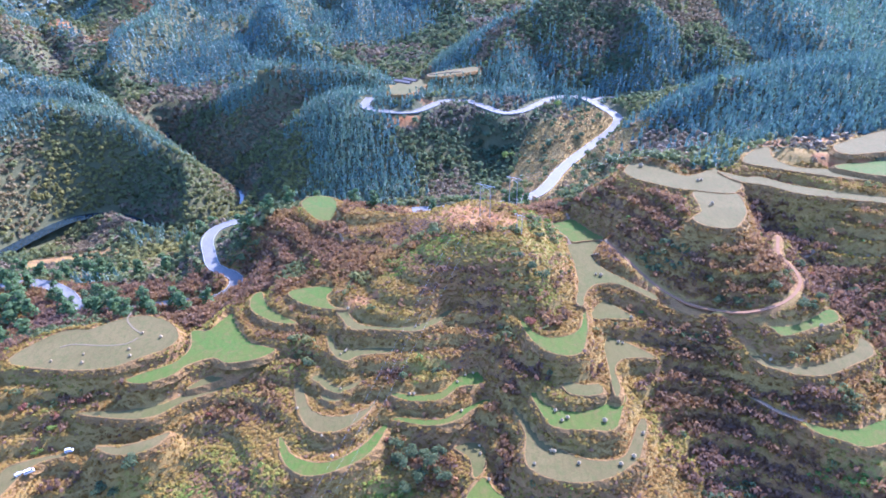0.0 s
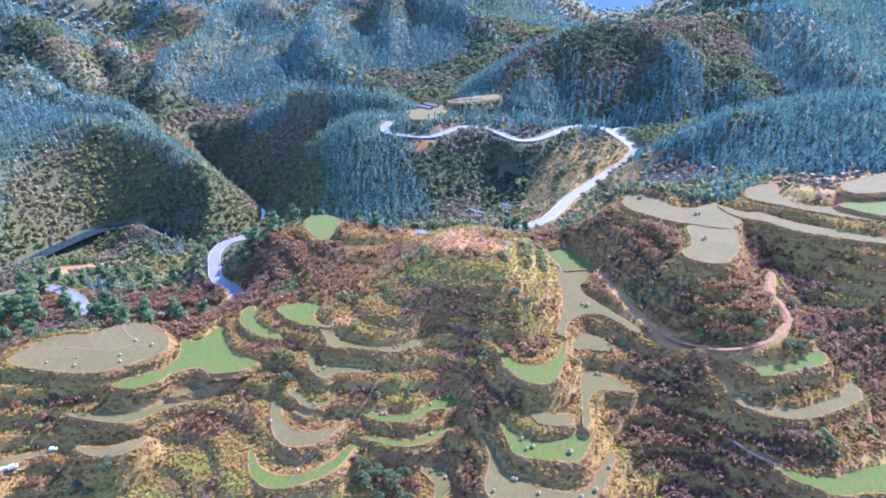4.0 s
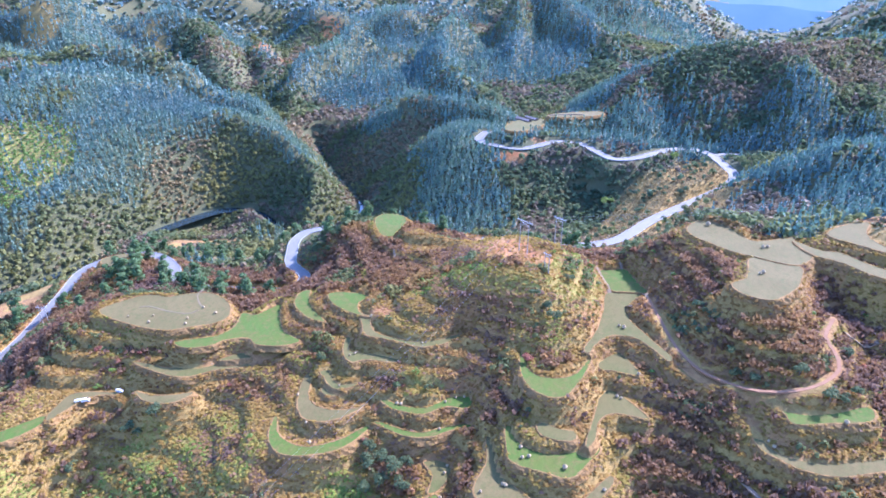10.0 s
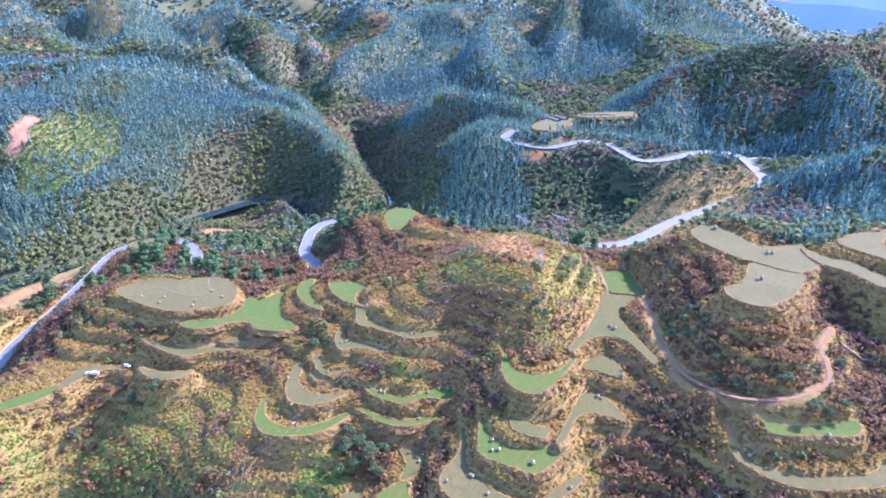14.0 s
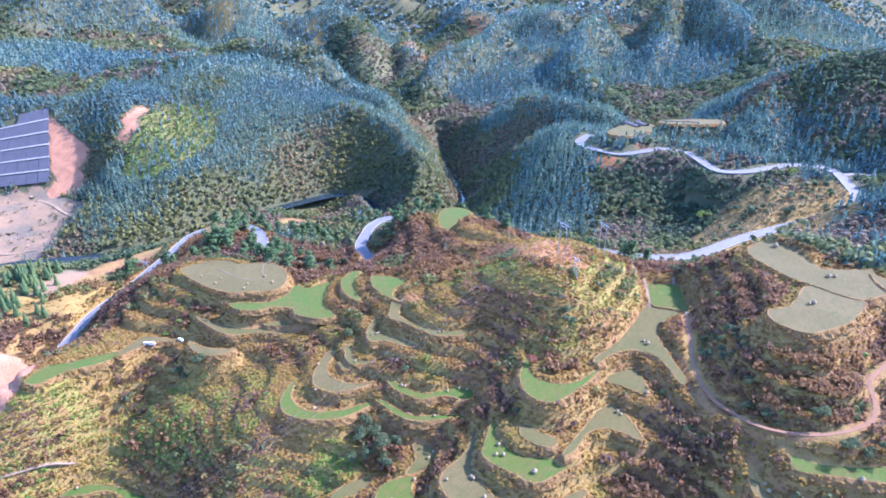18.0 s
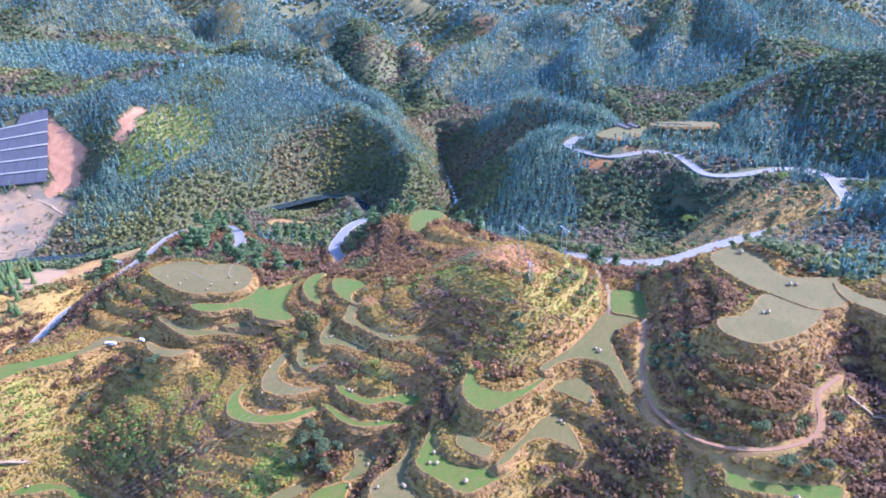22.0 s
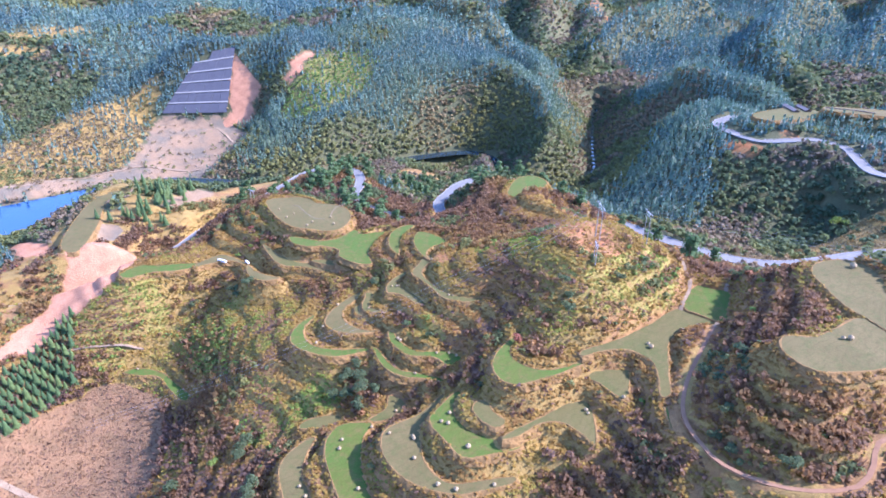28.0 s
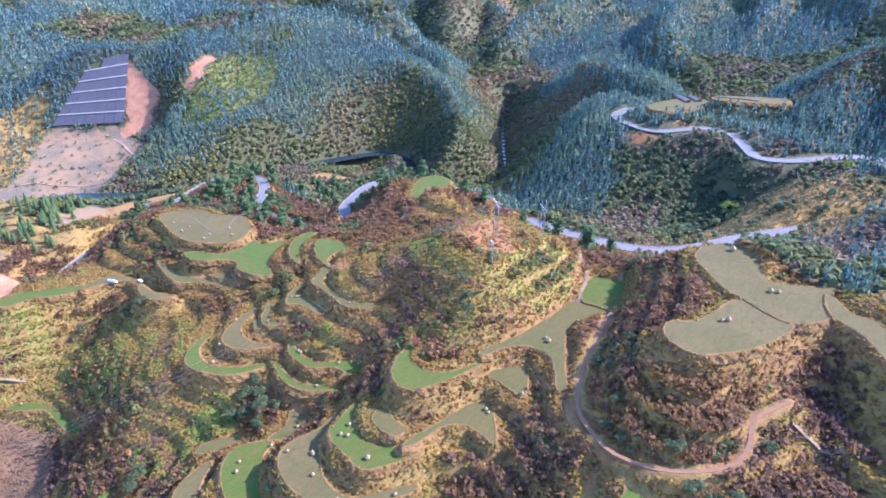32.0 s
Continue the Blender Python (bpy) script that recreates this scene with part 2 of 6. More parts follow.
plan_field("van_shelf", -13.5, "pale", [(-147.3, 143.7), (-149.9, 155.9), (-146.9, 160.3), (-134.1, 164.8), (-131.8, 167.1), (-131.6, 163.6), (-138.8, 160.7), (-142.1, 155.2), (-143.9, 145.7), (-144.4, 142.1)])
plan_field("roadside_green", -14.3, "green", [(-162.3, 109.2), (-165.9, 119.3), (-159.6, 128.6), (-150, 144.5), (-146.7, 141.1), (-148.7, 132.8), (-154.3, 123.1), (-155.8, 111.8)])
plan_field("arc_upper", -2.5, "green", [(-19, 180.6), (-17.8, 181.7), (-10.4, 180.3), (-1.8, 181.8), (3.3, 187.2), (4.8, 190.1), (13, 193.6), (14.3, 186.2), (6.1, 185.2), (-0.8, 178.3), (-9.3, 177.2), (-15.3, 178.2)])
plan_field("arc_lower", -6.2, "green", [(-18.9, 172.3), (-14.6, 172.9), (-7.5, 171.7), (-0, 172.3), (6.3, 176.8), (14.7, 182.2), (17.2, 180.6), (10.6, 177), (3.7, 170.9), (-4.3, 168.8), (-12.5, 170.3)])
plan_field("pale_pocket", -13.2, "mixed", [(9.5, 151.8), (8.5, 159.9), (2.9, 165.6), (5.7, 168.2), (13.4, 166.3), (14.1, 161.2), (12.8, 154.6)])
plan_field("stack_green", 1.3, "green", [(30.6, 175.3), (32.3, 177.4), (35.4, 170.7), (42.8, 167), (50.3, 167.8), (57.4, 172.7), (60.9, 178.1), (63.9, 174.6), (60.6, 166.7), (55.8, 158.2), (46.7, 158.1), (36.3, 159.6), (33.3, 165.7)])
plan_field("great_pale", -3.7, "pale", [(28, 145.5), (25.9, 151.4), (27.2, 162.3), (24.4, 173.1), (24.9, 175.3), (28.5, 168.8), (32.3, 159.9), (39.2, 153.8), (45.6, 150.3), (53.9, 149.7), (58.8, 152.5), (63.2, 160.1), (68.2, 168.5), (69.6, 166), (66, 157.8), (62.1, 149.9), (53.3, 143.6), (44.9, 141), (36, 141.5)])
plan_field("south_green", -12.3, "green", [(14.2, 130.9), (8.2, 136.3), (6.8, 142.8), (12.5, 151.2), (16.7, 145.1), (24.1, 139.6), (33.1, 135.3), (42.4, 132.7), (51.1, 130.4), (47.3, 123.8), (38.4, 123.9), (25.3, 127.1)])
plan_field("south_pale", -16.5, "pale", [(7.8, 116.6), (3, 123), (1.1, 131.7), (3.1, 132.9), (6.7, 127.8), (14.8, 121.6), (25.5, 119.4), (36.4, 116.7), (32.2, 111.1), (19.5, 112.3)])
plan_field("stack_ledge", 4.6, "mixed", [(41.7, 176.1), (44, 178.3), (49.1, 176.7), (54.9, 176.9), (54.8, 172.4), (49.7, 170.9), (43.8, 172.1)])
plan_field("horseshoe_green", 12, "green", [(28.6, 208.3), (31, 207), (34.5, 198.2), (39.2, 195.1), (46.4, 196.1), (52.2, 201.5), (56.1, 215.6), (55.5, 204.4), (51.2, 188.7), (46.7, 184), (39.5, 185.2), (33.3, 192.2)])
plan_field("valley_head", 14.8, "green", [(53.3, 286), (59.9, 290), (65.8, 292.4), (72, 279), (76.3, 270.8), (67, 268.6), (59.4, 268.7)])
plan_field("valley_floor", 14.2, "mixed", [(59.5, 268.1), (75.9, 270.2), (68.5, 256.4), (69.4, 243.8), (74.5, 235.8), (80.9, 226.6), (86, 219.8), (84.8, 216.7), (78.7, 223.9), (72.3, 229.7), (65.6, 229.6), (61.2, 227.3), (57.1, 219.6), (55.3, 213.2), (53, 215.4), (56.5, 230.5), (57.9, 248)])
plan_field("valley_step", 9, "mixed", [(59.6, 216), (65.3, 223.9), (67.5, 224.5), (75.5, 212), (72, 211), (64.6, 211.5), (60.3, 211)])
plan_field("valley_fan", 4.2, "mixed", [(60.1, 186.7), (61.4, 198.9), (64.3, 205.1), (69.5, 203), (79.5, 192.4), (73.7, 192.3), (66.8, 191.6), (62.5, 185.8), (61.7, 174.9), (59.1, 171.3)])
plan_field("shade_green", 13.2, "green", [(87.9, 214.1), (90, 214.7), (94.8, 212.3), (104.4, 210.4), (102, 206.1), (96.3, 206.6), (91.7, 210.3)])
plan_field("east_shelf", 14.6, "green", [(113.3, 201.7), (117.2, 202.8), (121.8, 198.7), (127.9, 198.6), (137, 200.7), (149.3, 208.1), (150.5, 203.1), (146.8, 198.9), (135.6, 194.8), (123.7, 190.7), (121.3, 196)])
plan_field("east_pale", 7, "pale", [(110.2, 198.3), (112.6, 196.4), (115.8, 188.8), (119.6, 183.4), (129.4, 182.7), (138.7, 185.2), (152.9, 192.5), (157.9, 199.6), (160.1, 196), (157.2, 189), (145.4, 182.6), (135, 177.9), (125.1, 178), (118.6, 181.2), (114, 184.5), (111.3, 192.9)])
plan_field("east_low", -1.3, "green", [(120.3, 163.6), (126.5, 160.9), (135.3, 159.8), (144.5, 162.9), (156, 166.9), (164.1, 166.9), (156.4, 155.1), (144.7, 153.9), (134.6, 152), (129.1, 155.2), (123.3, 158.3)])
plan_field("knob_north", 37.6, "pale", [(90.9, 298.9), (95.2, 308.6), (102.5, 311.6), (110.8, 304.9), (119, 292.4), (133.5, 300.2), (137.4, 302.1), (137.4, 289.9), (143.7, 287.3), (134, 270.5), (116.4, 274.1), (107.7, 277.8), (98.9, 285), (93.1, 290.1)])
plan_field("knob_south", 37.3, "pale", [(116.9, 273.7), (134.1, 270.6), (132, 254.1), (126.1, 242.2), (118.7, 234.4), (109.1, 236.2), (105.5, 243.6), (111, 250.4), (113.3, 259.2)])
plan_field("hill_disc", 17.6, "green", [(-75.2, 310.4), (-73.1, 318.5), (-64.9, 320), (-58.2, 315.6), (-55.5, 303.1), (-55.9, 290.5), (-61.7, 288.7), (-69.9, 298.7)])
plan_field("east_band", 41, "pale", [(150.7, 302.3), (163, 319.4), (173.3, 324.6), (168.2, 308.6), (172.4, 294.4), (186.7, 290.1), (196.7, 283.8), (211.9, 279), (208.4, 273.4), (192.6, 276.6), (177.8, 283.5), (163.1, 292.3)])
plan_field("east_green", 43, "green", [(188, 288.6), (201.7, 293.8), (221.5, 295.7), (235.6, 295.4), (221.3, 273.7), (202.3, 276.3), (192.7, 282.4)])
plan_field("east_ramp", 38.2, "pale", [(136.4, 296.5), (145.7, 288.5), (153.8, 288.4), (162.9, 278.6), (176.9, 270), (191.6, 264.4), (212.3, 257.6), (208.4, 251.5), (183.4, 258.8), (162.5, 267), (151.8, 277.4), (141, 283.4)])
plan_field("east_top", 46.5, "pale", [(197.1, 307.5), (211.5, 318.1), (245.8, 336.9), (261.4, 336.4), (241.6, 306.3), (214.3, 298.4), (196.7, 296.3)])
plan_field("west_nook", -44, "green", [(-120, 93.5), (-119, 99.8), (-109.2, 107.7), (-96.5, 110.5), (-81.6, 113.5), (-82.8, 108.8), (-94, 107.1), (-106.5, 105.6), (-113.6, 98.4)])
plan_field("gully_patch", -19, "mixed", [(-8.3, 132.2), (-10.2, 137.2), (-6.3, 145.9), (-2, 146.5), (-2.9, 139.3)])
plan_field("hut_field", -13.2, "pale", [(-235.4, 264.3), (-236.7, 272.1), (-228.3, 278.8), (-221.5, 266.9), (-219, 259.1)])
plan_field("river_hill", -20, "pale", [(-231.1, 92.8), (-268.9, 109.2), (-292.4, 124.2), (-300.5, 138.8), (-289.1, 145.4), (-277.5, 128.1), (-247.5, 116.3), (-217.3, 99.3)])
plan_field("farm_lawn", 27, "mixed", [(-44.2, 513), (-38.1, 545.7), (-20.1, 558.5), (-14.5, 537.4), (-28.8, 507.5)])
plan_field("farm_band", 32, "pale", [(-10.5, 559.2), (27, 583.5), (28.7, 566.8), (-6.4, 546.2)])

# roads, tracks and water: middle lines
ROAD_EAST = [(-18, 335, 2), (4, 337, 2), (25, 340, 2), (44, 347, 2), (61, 362, 2.3), (78, 396, 3), (94, 421, 4), (110, 442, 6), (126, 460, 10), (134, 476, 14), (128, 499, 16), (119, 524, 17), (107, 533, 17), (93, 529, 17), (79, 512, 17), (64, 494, 16.3), (48, 486, 16.5), (35, 497, 18), (21, 511, 19.5), (1, 511, 20), (-11, 498, 19), (-24, 487, 18), (-45, 490, 18), (-62, 500, 19), (-60, 522, 21)]
ROAD_WEST = [(-60, 352, -3), (-95, 345, -3), (-125, 330, -3.5), (-130, 314, -4), (-124, 297, -5), (-117, 284, -6), (-104, 276, -8), (-108, 262, -10), (-135, 258, -12), (-160, 254, -13), (-176, 259, -13), (-188, 271, -13), (-204, 281, -13.5), (-222, 285, -15), (-240, 276, -17), (-246, 260, -19), (-238, 238, -21), (-232, 217, -24), (-228, 200, -27), (-222, 173, -30), (-210, 154, -31), (-200, 134, -33), (-196, 112, -35), (-200, 85, -37), (-212, 50, -40)]
SIDE_ROAD = [(124, 520, 17), (133, 526, 17.6), (148, 521, 19), (177, 513, 21), (205, 512, 23)]
DIRT_TRACK = [(76, 262, 17), (81, 245, 16.8), (87, 227, 15.6), (95, 213, 15.4), (105, 206, 16), (114, 202, 17.6), (125, 203, 19.4), (134, 208, 21), (141, 217, 22.3), (141, 226, 24), (139, 233, 26), (144, 245, 28)]
RIVER = [(-395, -20, -62, 45), (-398, 30, -62, 40), (-402, 70, -62, 37), (-415, 108, -62, 21), (-424, 145, -62, 8), (-412, 200, -62, 7), (-388, 228, -62, 7.4), (-360, 262, -62, 5), (-338, 310, -62, 4), (-328, 380, -62, 6), (-318, 430, -62, 6), (-300, 470, -62, 6), (-262, 470, -61, 5), (-200, 430, -60, 3), (-172, 460, -59, 2), (-175, 508, -58, 1.6), (-211, 554, -58, 1.4), (-273, 628, -56, 1.2), (-304, 673, -52, 2.6)]
BEDS = [(smooth_line(ROAD_EAST), 3.8, -0.35), (smooth_line(ROAD_WEST), 3.4, -0.35), (smooth_line(SIDE_ROAD), 2.6, -0.3), (smooth_line(DIRT_TRACK), 1.1, -0.12)]
RIVER_LINE = smooth_line(RIVER, 8)
# the netted quarry face: top left, top right, bottom right, bottom left
QUARRY = [(-567, 303, 16.5), (-546.5, 335, 23.5), (-508, 300, -38), (-556, 246, -40)]
QUARRY_PLAN = [q[:2] for q in QUARRY]


# crests of the wooded ridges: line (x, y, z), steepness, roundness of the crest
RIDGES = [
    ([(-760, 650, 40), (-673, 625, 38), (-606, 612, 50), (-533, 610, 57), (-480, 622, 53), (-450, 638, 43), (-412, 636, 14), (-345, 608, 10), (-276, 570, -1), (-222, 533, -17), (-180, 500, -32), (-160, 470, -48)], 1.08, 6),
    ([(-322, 690, -42), (-281, 665, -5), (-233, 640, 11), (-158, 616, 27), (-107, 600, 28), (-70, 588, 27), (-45, 560, 22)], 1.15, 6),
    ([(-395, 990, 60), (-395, 948, 42), (-391, 880, 32), (-402, 830, 23), (-384, 760, -3), (-345, 705, -32)], 1.1, 6),
    ([(-226, 1000, 80), (-227, 915, 54), (-200, 850, 37), (-165, 800, 22), (-127, 770, 10), (-87, 728, -1)], 1.1, 6),
    ([(-150, 1120, 104), (-137, 1050, 82), (-122, 960, 50), (-112, 900, 29), (-102, 810, 6)], 1.1, 6),
    ([(-110, 1150, 108), (-50, 1060, 90), (11, 950, 58), (40, 890, 34), (56, 820, 22)], 1.0, 8),
    ([(-680, 1000, 50), (-597, 900, 34), (-521, 800, 15), (-470, 740, -14)], 0.8, 7),
    ([(-554, 960, 32), (-493, 880, 6), (-440, 805, -14)], 0.8, 7),
    ([(40, 690, 40), (69, 655, 64), (93, 652, 76), (127, 657, 84), (184, 655, 86), (250, 690, 90), (330, 720, 92)], 0.62, 10),
    ([(69, 655, 62), (63, 606, 50), (60, 560, 36), (56, 540, 24)], 0.72, 6),
    ([(127, 657, 82), (118, 604, 58), (107, 568, 31)], 0.72, 6),
    ([(184, 655, 84), (184, 600, 76), (176, 556, 46)], 0.72, 6),
    ([(250, 690, 86), (246, 600, 52), (240, 560, 40)], 0.72, 6),
    ([(106, 411, 6), (114, 410, 16), (124, 410, 25), (138, 410, 35), (156, 410, 44), (173, 412, 52), (190, 418, 55), (235, 432, 57), (300, 450, 60)], 0.75, 7),
    ([(-30, 515, 18), (-16, 482, 4), (4, 460, -4), (8, 440, -14), (6, 425, -20)], 0.6, 14),
    ([(-62, 535, 14), (-52, 485, 0), (-46, 447, -8), (-38, 424, -19)], 0.6, 14),
    ([(78, 502, 13), (64, 490, 7), (52, 470, -8)], 0.7, 5),
    ([(-580, 860, 24), (-640, 930, 50), (-760, 960, 70)], 0.7, 10),
    ([(-700, 760, 30), (-800, 800, 56), (-900, 860, 70)], 0.6, 14),
]
RIDGE_LINES = [(smooth_line(p, 14), s, r) for p, s, r in RIDGES]


def base_ground(x, y):
    r = np.hypot(x, y - 100)
    u = np.clip((r - 450) / 1100, 0, 1)
    z = -22 + 140 * u * u * (3 - 2 * u)
    for cx, cy, s, h in HILLS:
        z = z + h * np.exp(-((x - cx) ** 2 + (y - cy) ** 2) / (2 * s * s))
    # floors of the valleys behind the gorge, rising northwards and to the east
    floor = -34 + 0.17 * np.clip(r - 640, -60, 900) + 0.12 * np.clip(x + 320, -250, 420)
    # a broad valley opens between the ranges to the north-east
    bearing = np.degrees(np.arctan2(x - 60, y))
    floor = floor - ramp(r, 720, 1000) * np.exp(-(((bearing - 9) / 8) ** 2)) * np.clip(0.2 * (r - 640), 0, 190)
    z = z + ramp(y + 0.2 * x, 500, 600) * (floor - z)
    # wooded ridges, with side spurs and gullies on their flanks
    for line, steep, soft in RIDGE_LINES:
        some = (x > line[:, 0].min() - 130) & (x < line[:, 0].max() + 130) & (y > line[:, 1].min() - 130) & (y < line[:, 1].max() + 130)
        i = np.nonzero(some)[0]
        if len(i):
            d, k = edge_distance(line, x[i], y[i], False)
            k0 = np.clip(k.astype(int), 0, len(line) - 2)
            crest = line[k0, 2] * (1 - (k - k0)) + line[k0 + 1, 2] * (k - k0)
            gully = 1 - np.abs(2 * vnoise(x[i], y[i], 38, 71) - 1)
            up = crest - steep * (np.hypot(d, soft) - soft) - 9 * (1 - gully) * ramp(d, 8, 40)
            h = np.clip(0.5 + 0.5 * (up - z[i]) / 7, 0, 1)
            z[i] = z[i] * (1 - h) + up * h + 7 * h * (1 - h)
    # far ranges: rolling ridges and valleys
    far = ramp(r, 1000, 1500)
    shut = 1 - np.exp(-(((bearing - 9) / 8) ** 2))
    far = far * (0.25 + 0.75 * shut)
    z = z + far * 90 * (fbm(x, y, 620, 5, 4) - 0.42)
    ridge = 1 - np.abs(2 * fbm(x, y, 300, 15, 3) - 1)
    z = z + ramp(r, 960, 1150) * (0.25 + 0.75 * shut) * 120 * (ridge - 0.70)
    spur = 1 - np.abs(2 * fbm(x, y, 120, 25, 3) - 1)
    z = z + ramp(r, 520, 760) * 16 * (spur - 0.72)
    spine = 1 - np.abs(2 * fbm(x, y, 210, 33, 2) - 1)
    z = z + ramp(r, 920, 1100) * 50 * (spine - 0.74)
    # old terrace ledges that follow the contours of the near slopes
    near = ramp(x, -220, -170) * ramp(-x, -270, -200) * ramp(y, 70, 110) * ramp(-y, -345, -310)
    lift = 4.5
    f = z / lift + 0.35 * fbm(x, y, 60, 9)
    step = (np.floor(f) + ramp(f - np.floor(f), 0.62, 0.94) - f) * lift
    smooth_top = 0.8 * np.exp(-((x - 12) ** 2 + (y - 248) ** 2) / 2400)
    z = z + (near * (1 - smooth_top) - 0.75 * near * np.exp(-((x + 74) ** 2 + (y - 128) ** 2) / 3000)) * step * (0.7 + 0.3 * ramp(vnoise(x, y, 45, 3), 0.1, 0.4))
    rough = 0.35 + 1.25 * (1 - near)
    return z + rough * (fbm(x, y, 14, 1) - 0.5) * 2 + ramp(r, 350, 700) * 8 * (fbm(x, y, 60, 4) - 0.5)


def ground(x, y):
    """The height of the land, with fields, roads and the river cut into it."""
    x, y = np.asarray(x, float), np.asarray(y, float)
    shape = x.shape
    x, y = x.ravel(), y.ravel()
    z = base_ground(x, y)
    d, k = edge_distance(RIVER_LINE, x, y, False)
    k0 = np.clip(k.astype(int), 0, len(RIVER_LINE) - 2)
    level = RIVER_LINE[k0, 2]
    wide = RIVER_LINE[k0, 3] - 1.5
    z = np.where(d < 70 + wide, np.minimum(z, np.maximum(level - 2.5, level - 2.5 + (d - wide) * np.where(wide > 7.5, 0.42, 1.0))), z)
    # the saddle below the valley road
    line = BEDS[0][0][BEDS[0][0][:, 1] < 445][:40]
    d, _ = edge_distance(line, x, y, False)
    z = np.where(d < 75, np.minimum(z, 2.0 + 0.36 * np.maximum(d - 5, 0) + 0.02 * np.maximum(d - 34, 0) ** 2 + 70 * ramp(x, 96, 122)), z)
    quad = np.array(QUARRY_PLAN, float)
    i = np.nonzero(np.hypot(x - quad[:, 0].mean(), y - quad[:, 1].mean()) < 120)[0]
    if len(i):
        d, _ = edge_distance(quad, x[i], y[i])
        near = 1 - ramp(np.where(inside(quad, x[i], y[i]), 0, d), 18, 66)
        face_z = -0.8778 * x[i] + 0.8091 * y[i] + -726.8 - 2.2
        z[i] = z[i] + near * (np.clip(face_z, -50, 26) - z[i])
    low, high = np.full(z.shape, -1e6), np.full(z.shape, 1e6)
    for name, lev, crop, ring in FIELDS:
        some = (x > ring[:, 0].min() - 16) & (x < ring[:, 0].max() + 16) & (y > ring[:, 1].min() - 16) & (y < ring[:, 1].max() + 16)
        i = np.nonzero(some)[0]
        if not len(i):
            continue
        d, _ = edge_distance(ring, x[i], y[i])
        d = np.where(inside(ring, x[i], y[i]), 0, d)
        near = d < 15
        i, d = i[near], d[near]
        low[i] = np.maximum(low[i], lev - 0.3 - 1.55 * np.maximum(d - 0.4, 0))
        high[i] = np.minimum(high[i], lev - 0.3 + 1.35 * d)
        z[i[d == 0]] = lev - 0.3
    for line, half, sink in BEDS:
        some = (x > line[:, 0].min() - 25) & (x < line[:, 0].max() + 25) & (y > line[:, 1].min() - 25) & (y < line[:, 1].max() + 25)
        i = np.nonzero(some)[0]
        if not len(i):
            continue
        d, k = edge_distance(line, x[i], y[i], False)
        near = d < 22
        i, d, k = i[near], d[near], k[near]
        k0 = np.clip(k.astype(int), 0, len(line) - 2)
        lev = line[k0, 2] * (1 - (k - k0)) + line[k0 + 1, 2] * (k - k0) + sink
        off = np.maximum(d - half - 0.6, 0)
        low[i] = np.maximum(low[i], lev - 0.9 * off)
        high[i] = np.minimum(high[i], lev + 1.0 * off)
    both = low > high
    mid = (low + high) / 2
    z = np.where(both, mid, np.clip(z, np.minimum(low, high), np.maximum(low, high)))
    return z.reshape(shape)


# ---- materials ----
def material(name, build, rough=0.85, spec=0.3):
    m = bpy.data.materials.new(name)
    m.use_nodes = True
    nt = m.node_tree
    b = nt.nodes["Principled BSDF"]
    b.inputs["Roughness"].default_value = rough
    b.inputs["Specular IOR Level"].default_value = spec
    build(nt, b)
    return m


def node(nt, kind, **values):
    n = nt.nodes.new(kind)
    for key, value in values.items():
        n.inputs[key.replace("_", " ")].default_value = value
    return n


def noise_node(nt, scale, detail=4.0, rough=0.6):
    co = nt.nodes.new("ShaderNodeTexCoord")
    n = node(nt, "ShaderNodeTexNoise", Scale=scale, Detail=detail, Roughness=rough)
    nt.links.new(co.outputs["Object"], n.inputs["Vector"])
    return n


def mix(nt, factor, a, b, mode="MIX"):
    """Blend two colours; each of factor, a and b may be a value or a socket."""
    n = nt.nodes.new("ShaderNodeMix")
    n.data_type, n.blend_type = "RGBA", mode
    for socket, v in ((n.inputs["Factor"], factor), (n.inputs[6], a), (n.inputs[7], b)):
        if isinstance(v, bpy.types.NodeSocket):
            nt.links.new(v, socket)
        elif isinstance(v, tuple):
            socket.default_value = (*v, 1.0)
        else:
            socket.default_value = v
    return n.outputs[2]


def stretch(nt, socket, a, b):
    n = nt.nodes.new("ShaderNodeMapRange")
    n.inputs["From Min"].default_value, n.inputs["From Max"].default_value = a, b
    nt.links.new(socket, n.inputs["Value"])
    return n.outputs["Result"]


def bump(nt, b, socket, strength=0.5, distance=0.1):
    n = node(nt, "ShaderNodeBump", Strength=strength, Distance=distance)
    nt.links.new(socket, n.inputs["Height"])
    nt.links.new(n.outputs["Normal"], b.inputs["Normal"])


def plain(name, colour, second, scale=2.0, rough=0.85, spec=0.3, relief=0.03, strength=0.5):
    def build(nt, b):
        big, fine = noise_node(nt, scale * 0.12, 3), noise_node(nt, scale, 6)
        c = mix(nt, stretch(nt, big.outputs[0], 0.35, 0.65), colour, second)
        c = mix(nt, stretch(nt, fine.outputs[0], 0.3, 0.75), c, tuple(v * 0.72 for v in second))
        nt.links.new(c, b.inputs["Base Color"])
        bump(nt, b, fine.outputs[0], strength, relief)
    return material(name, build, rough, spec)


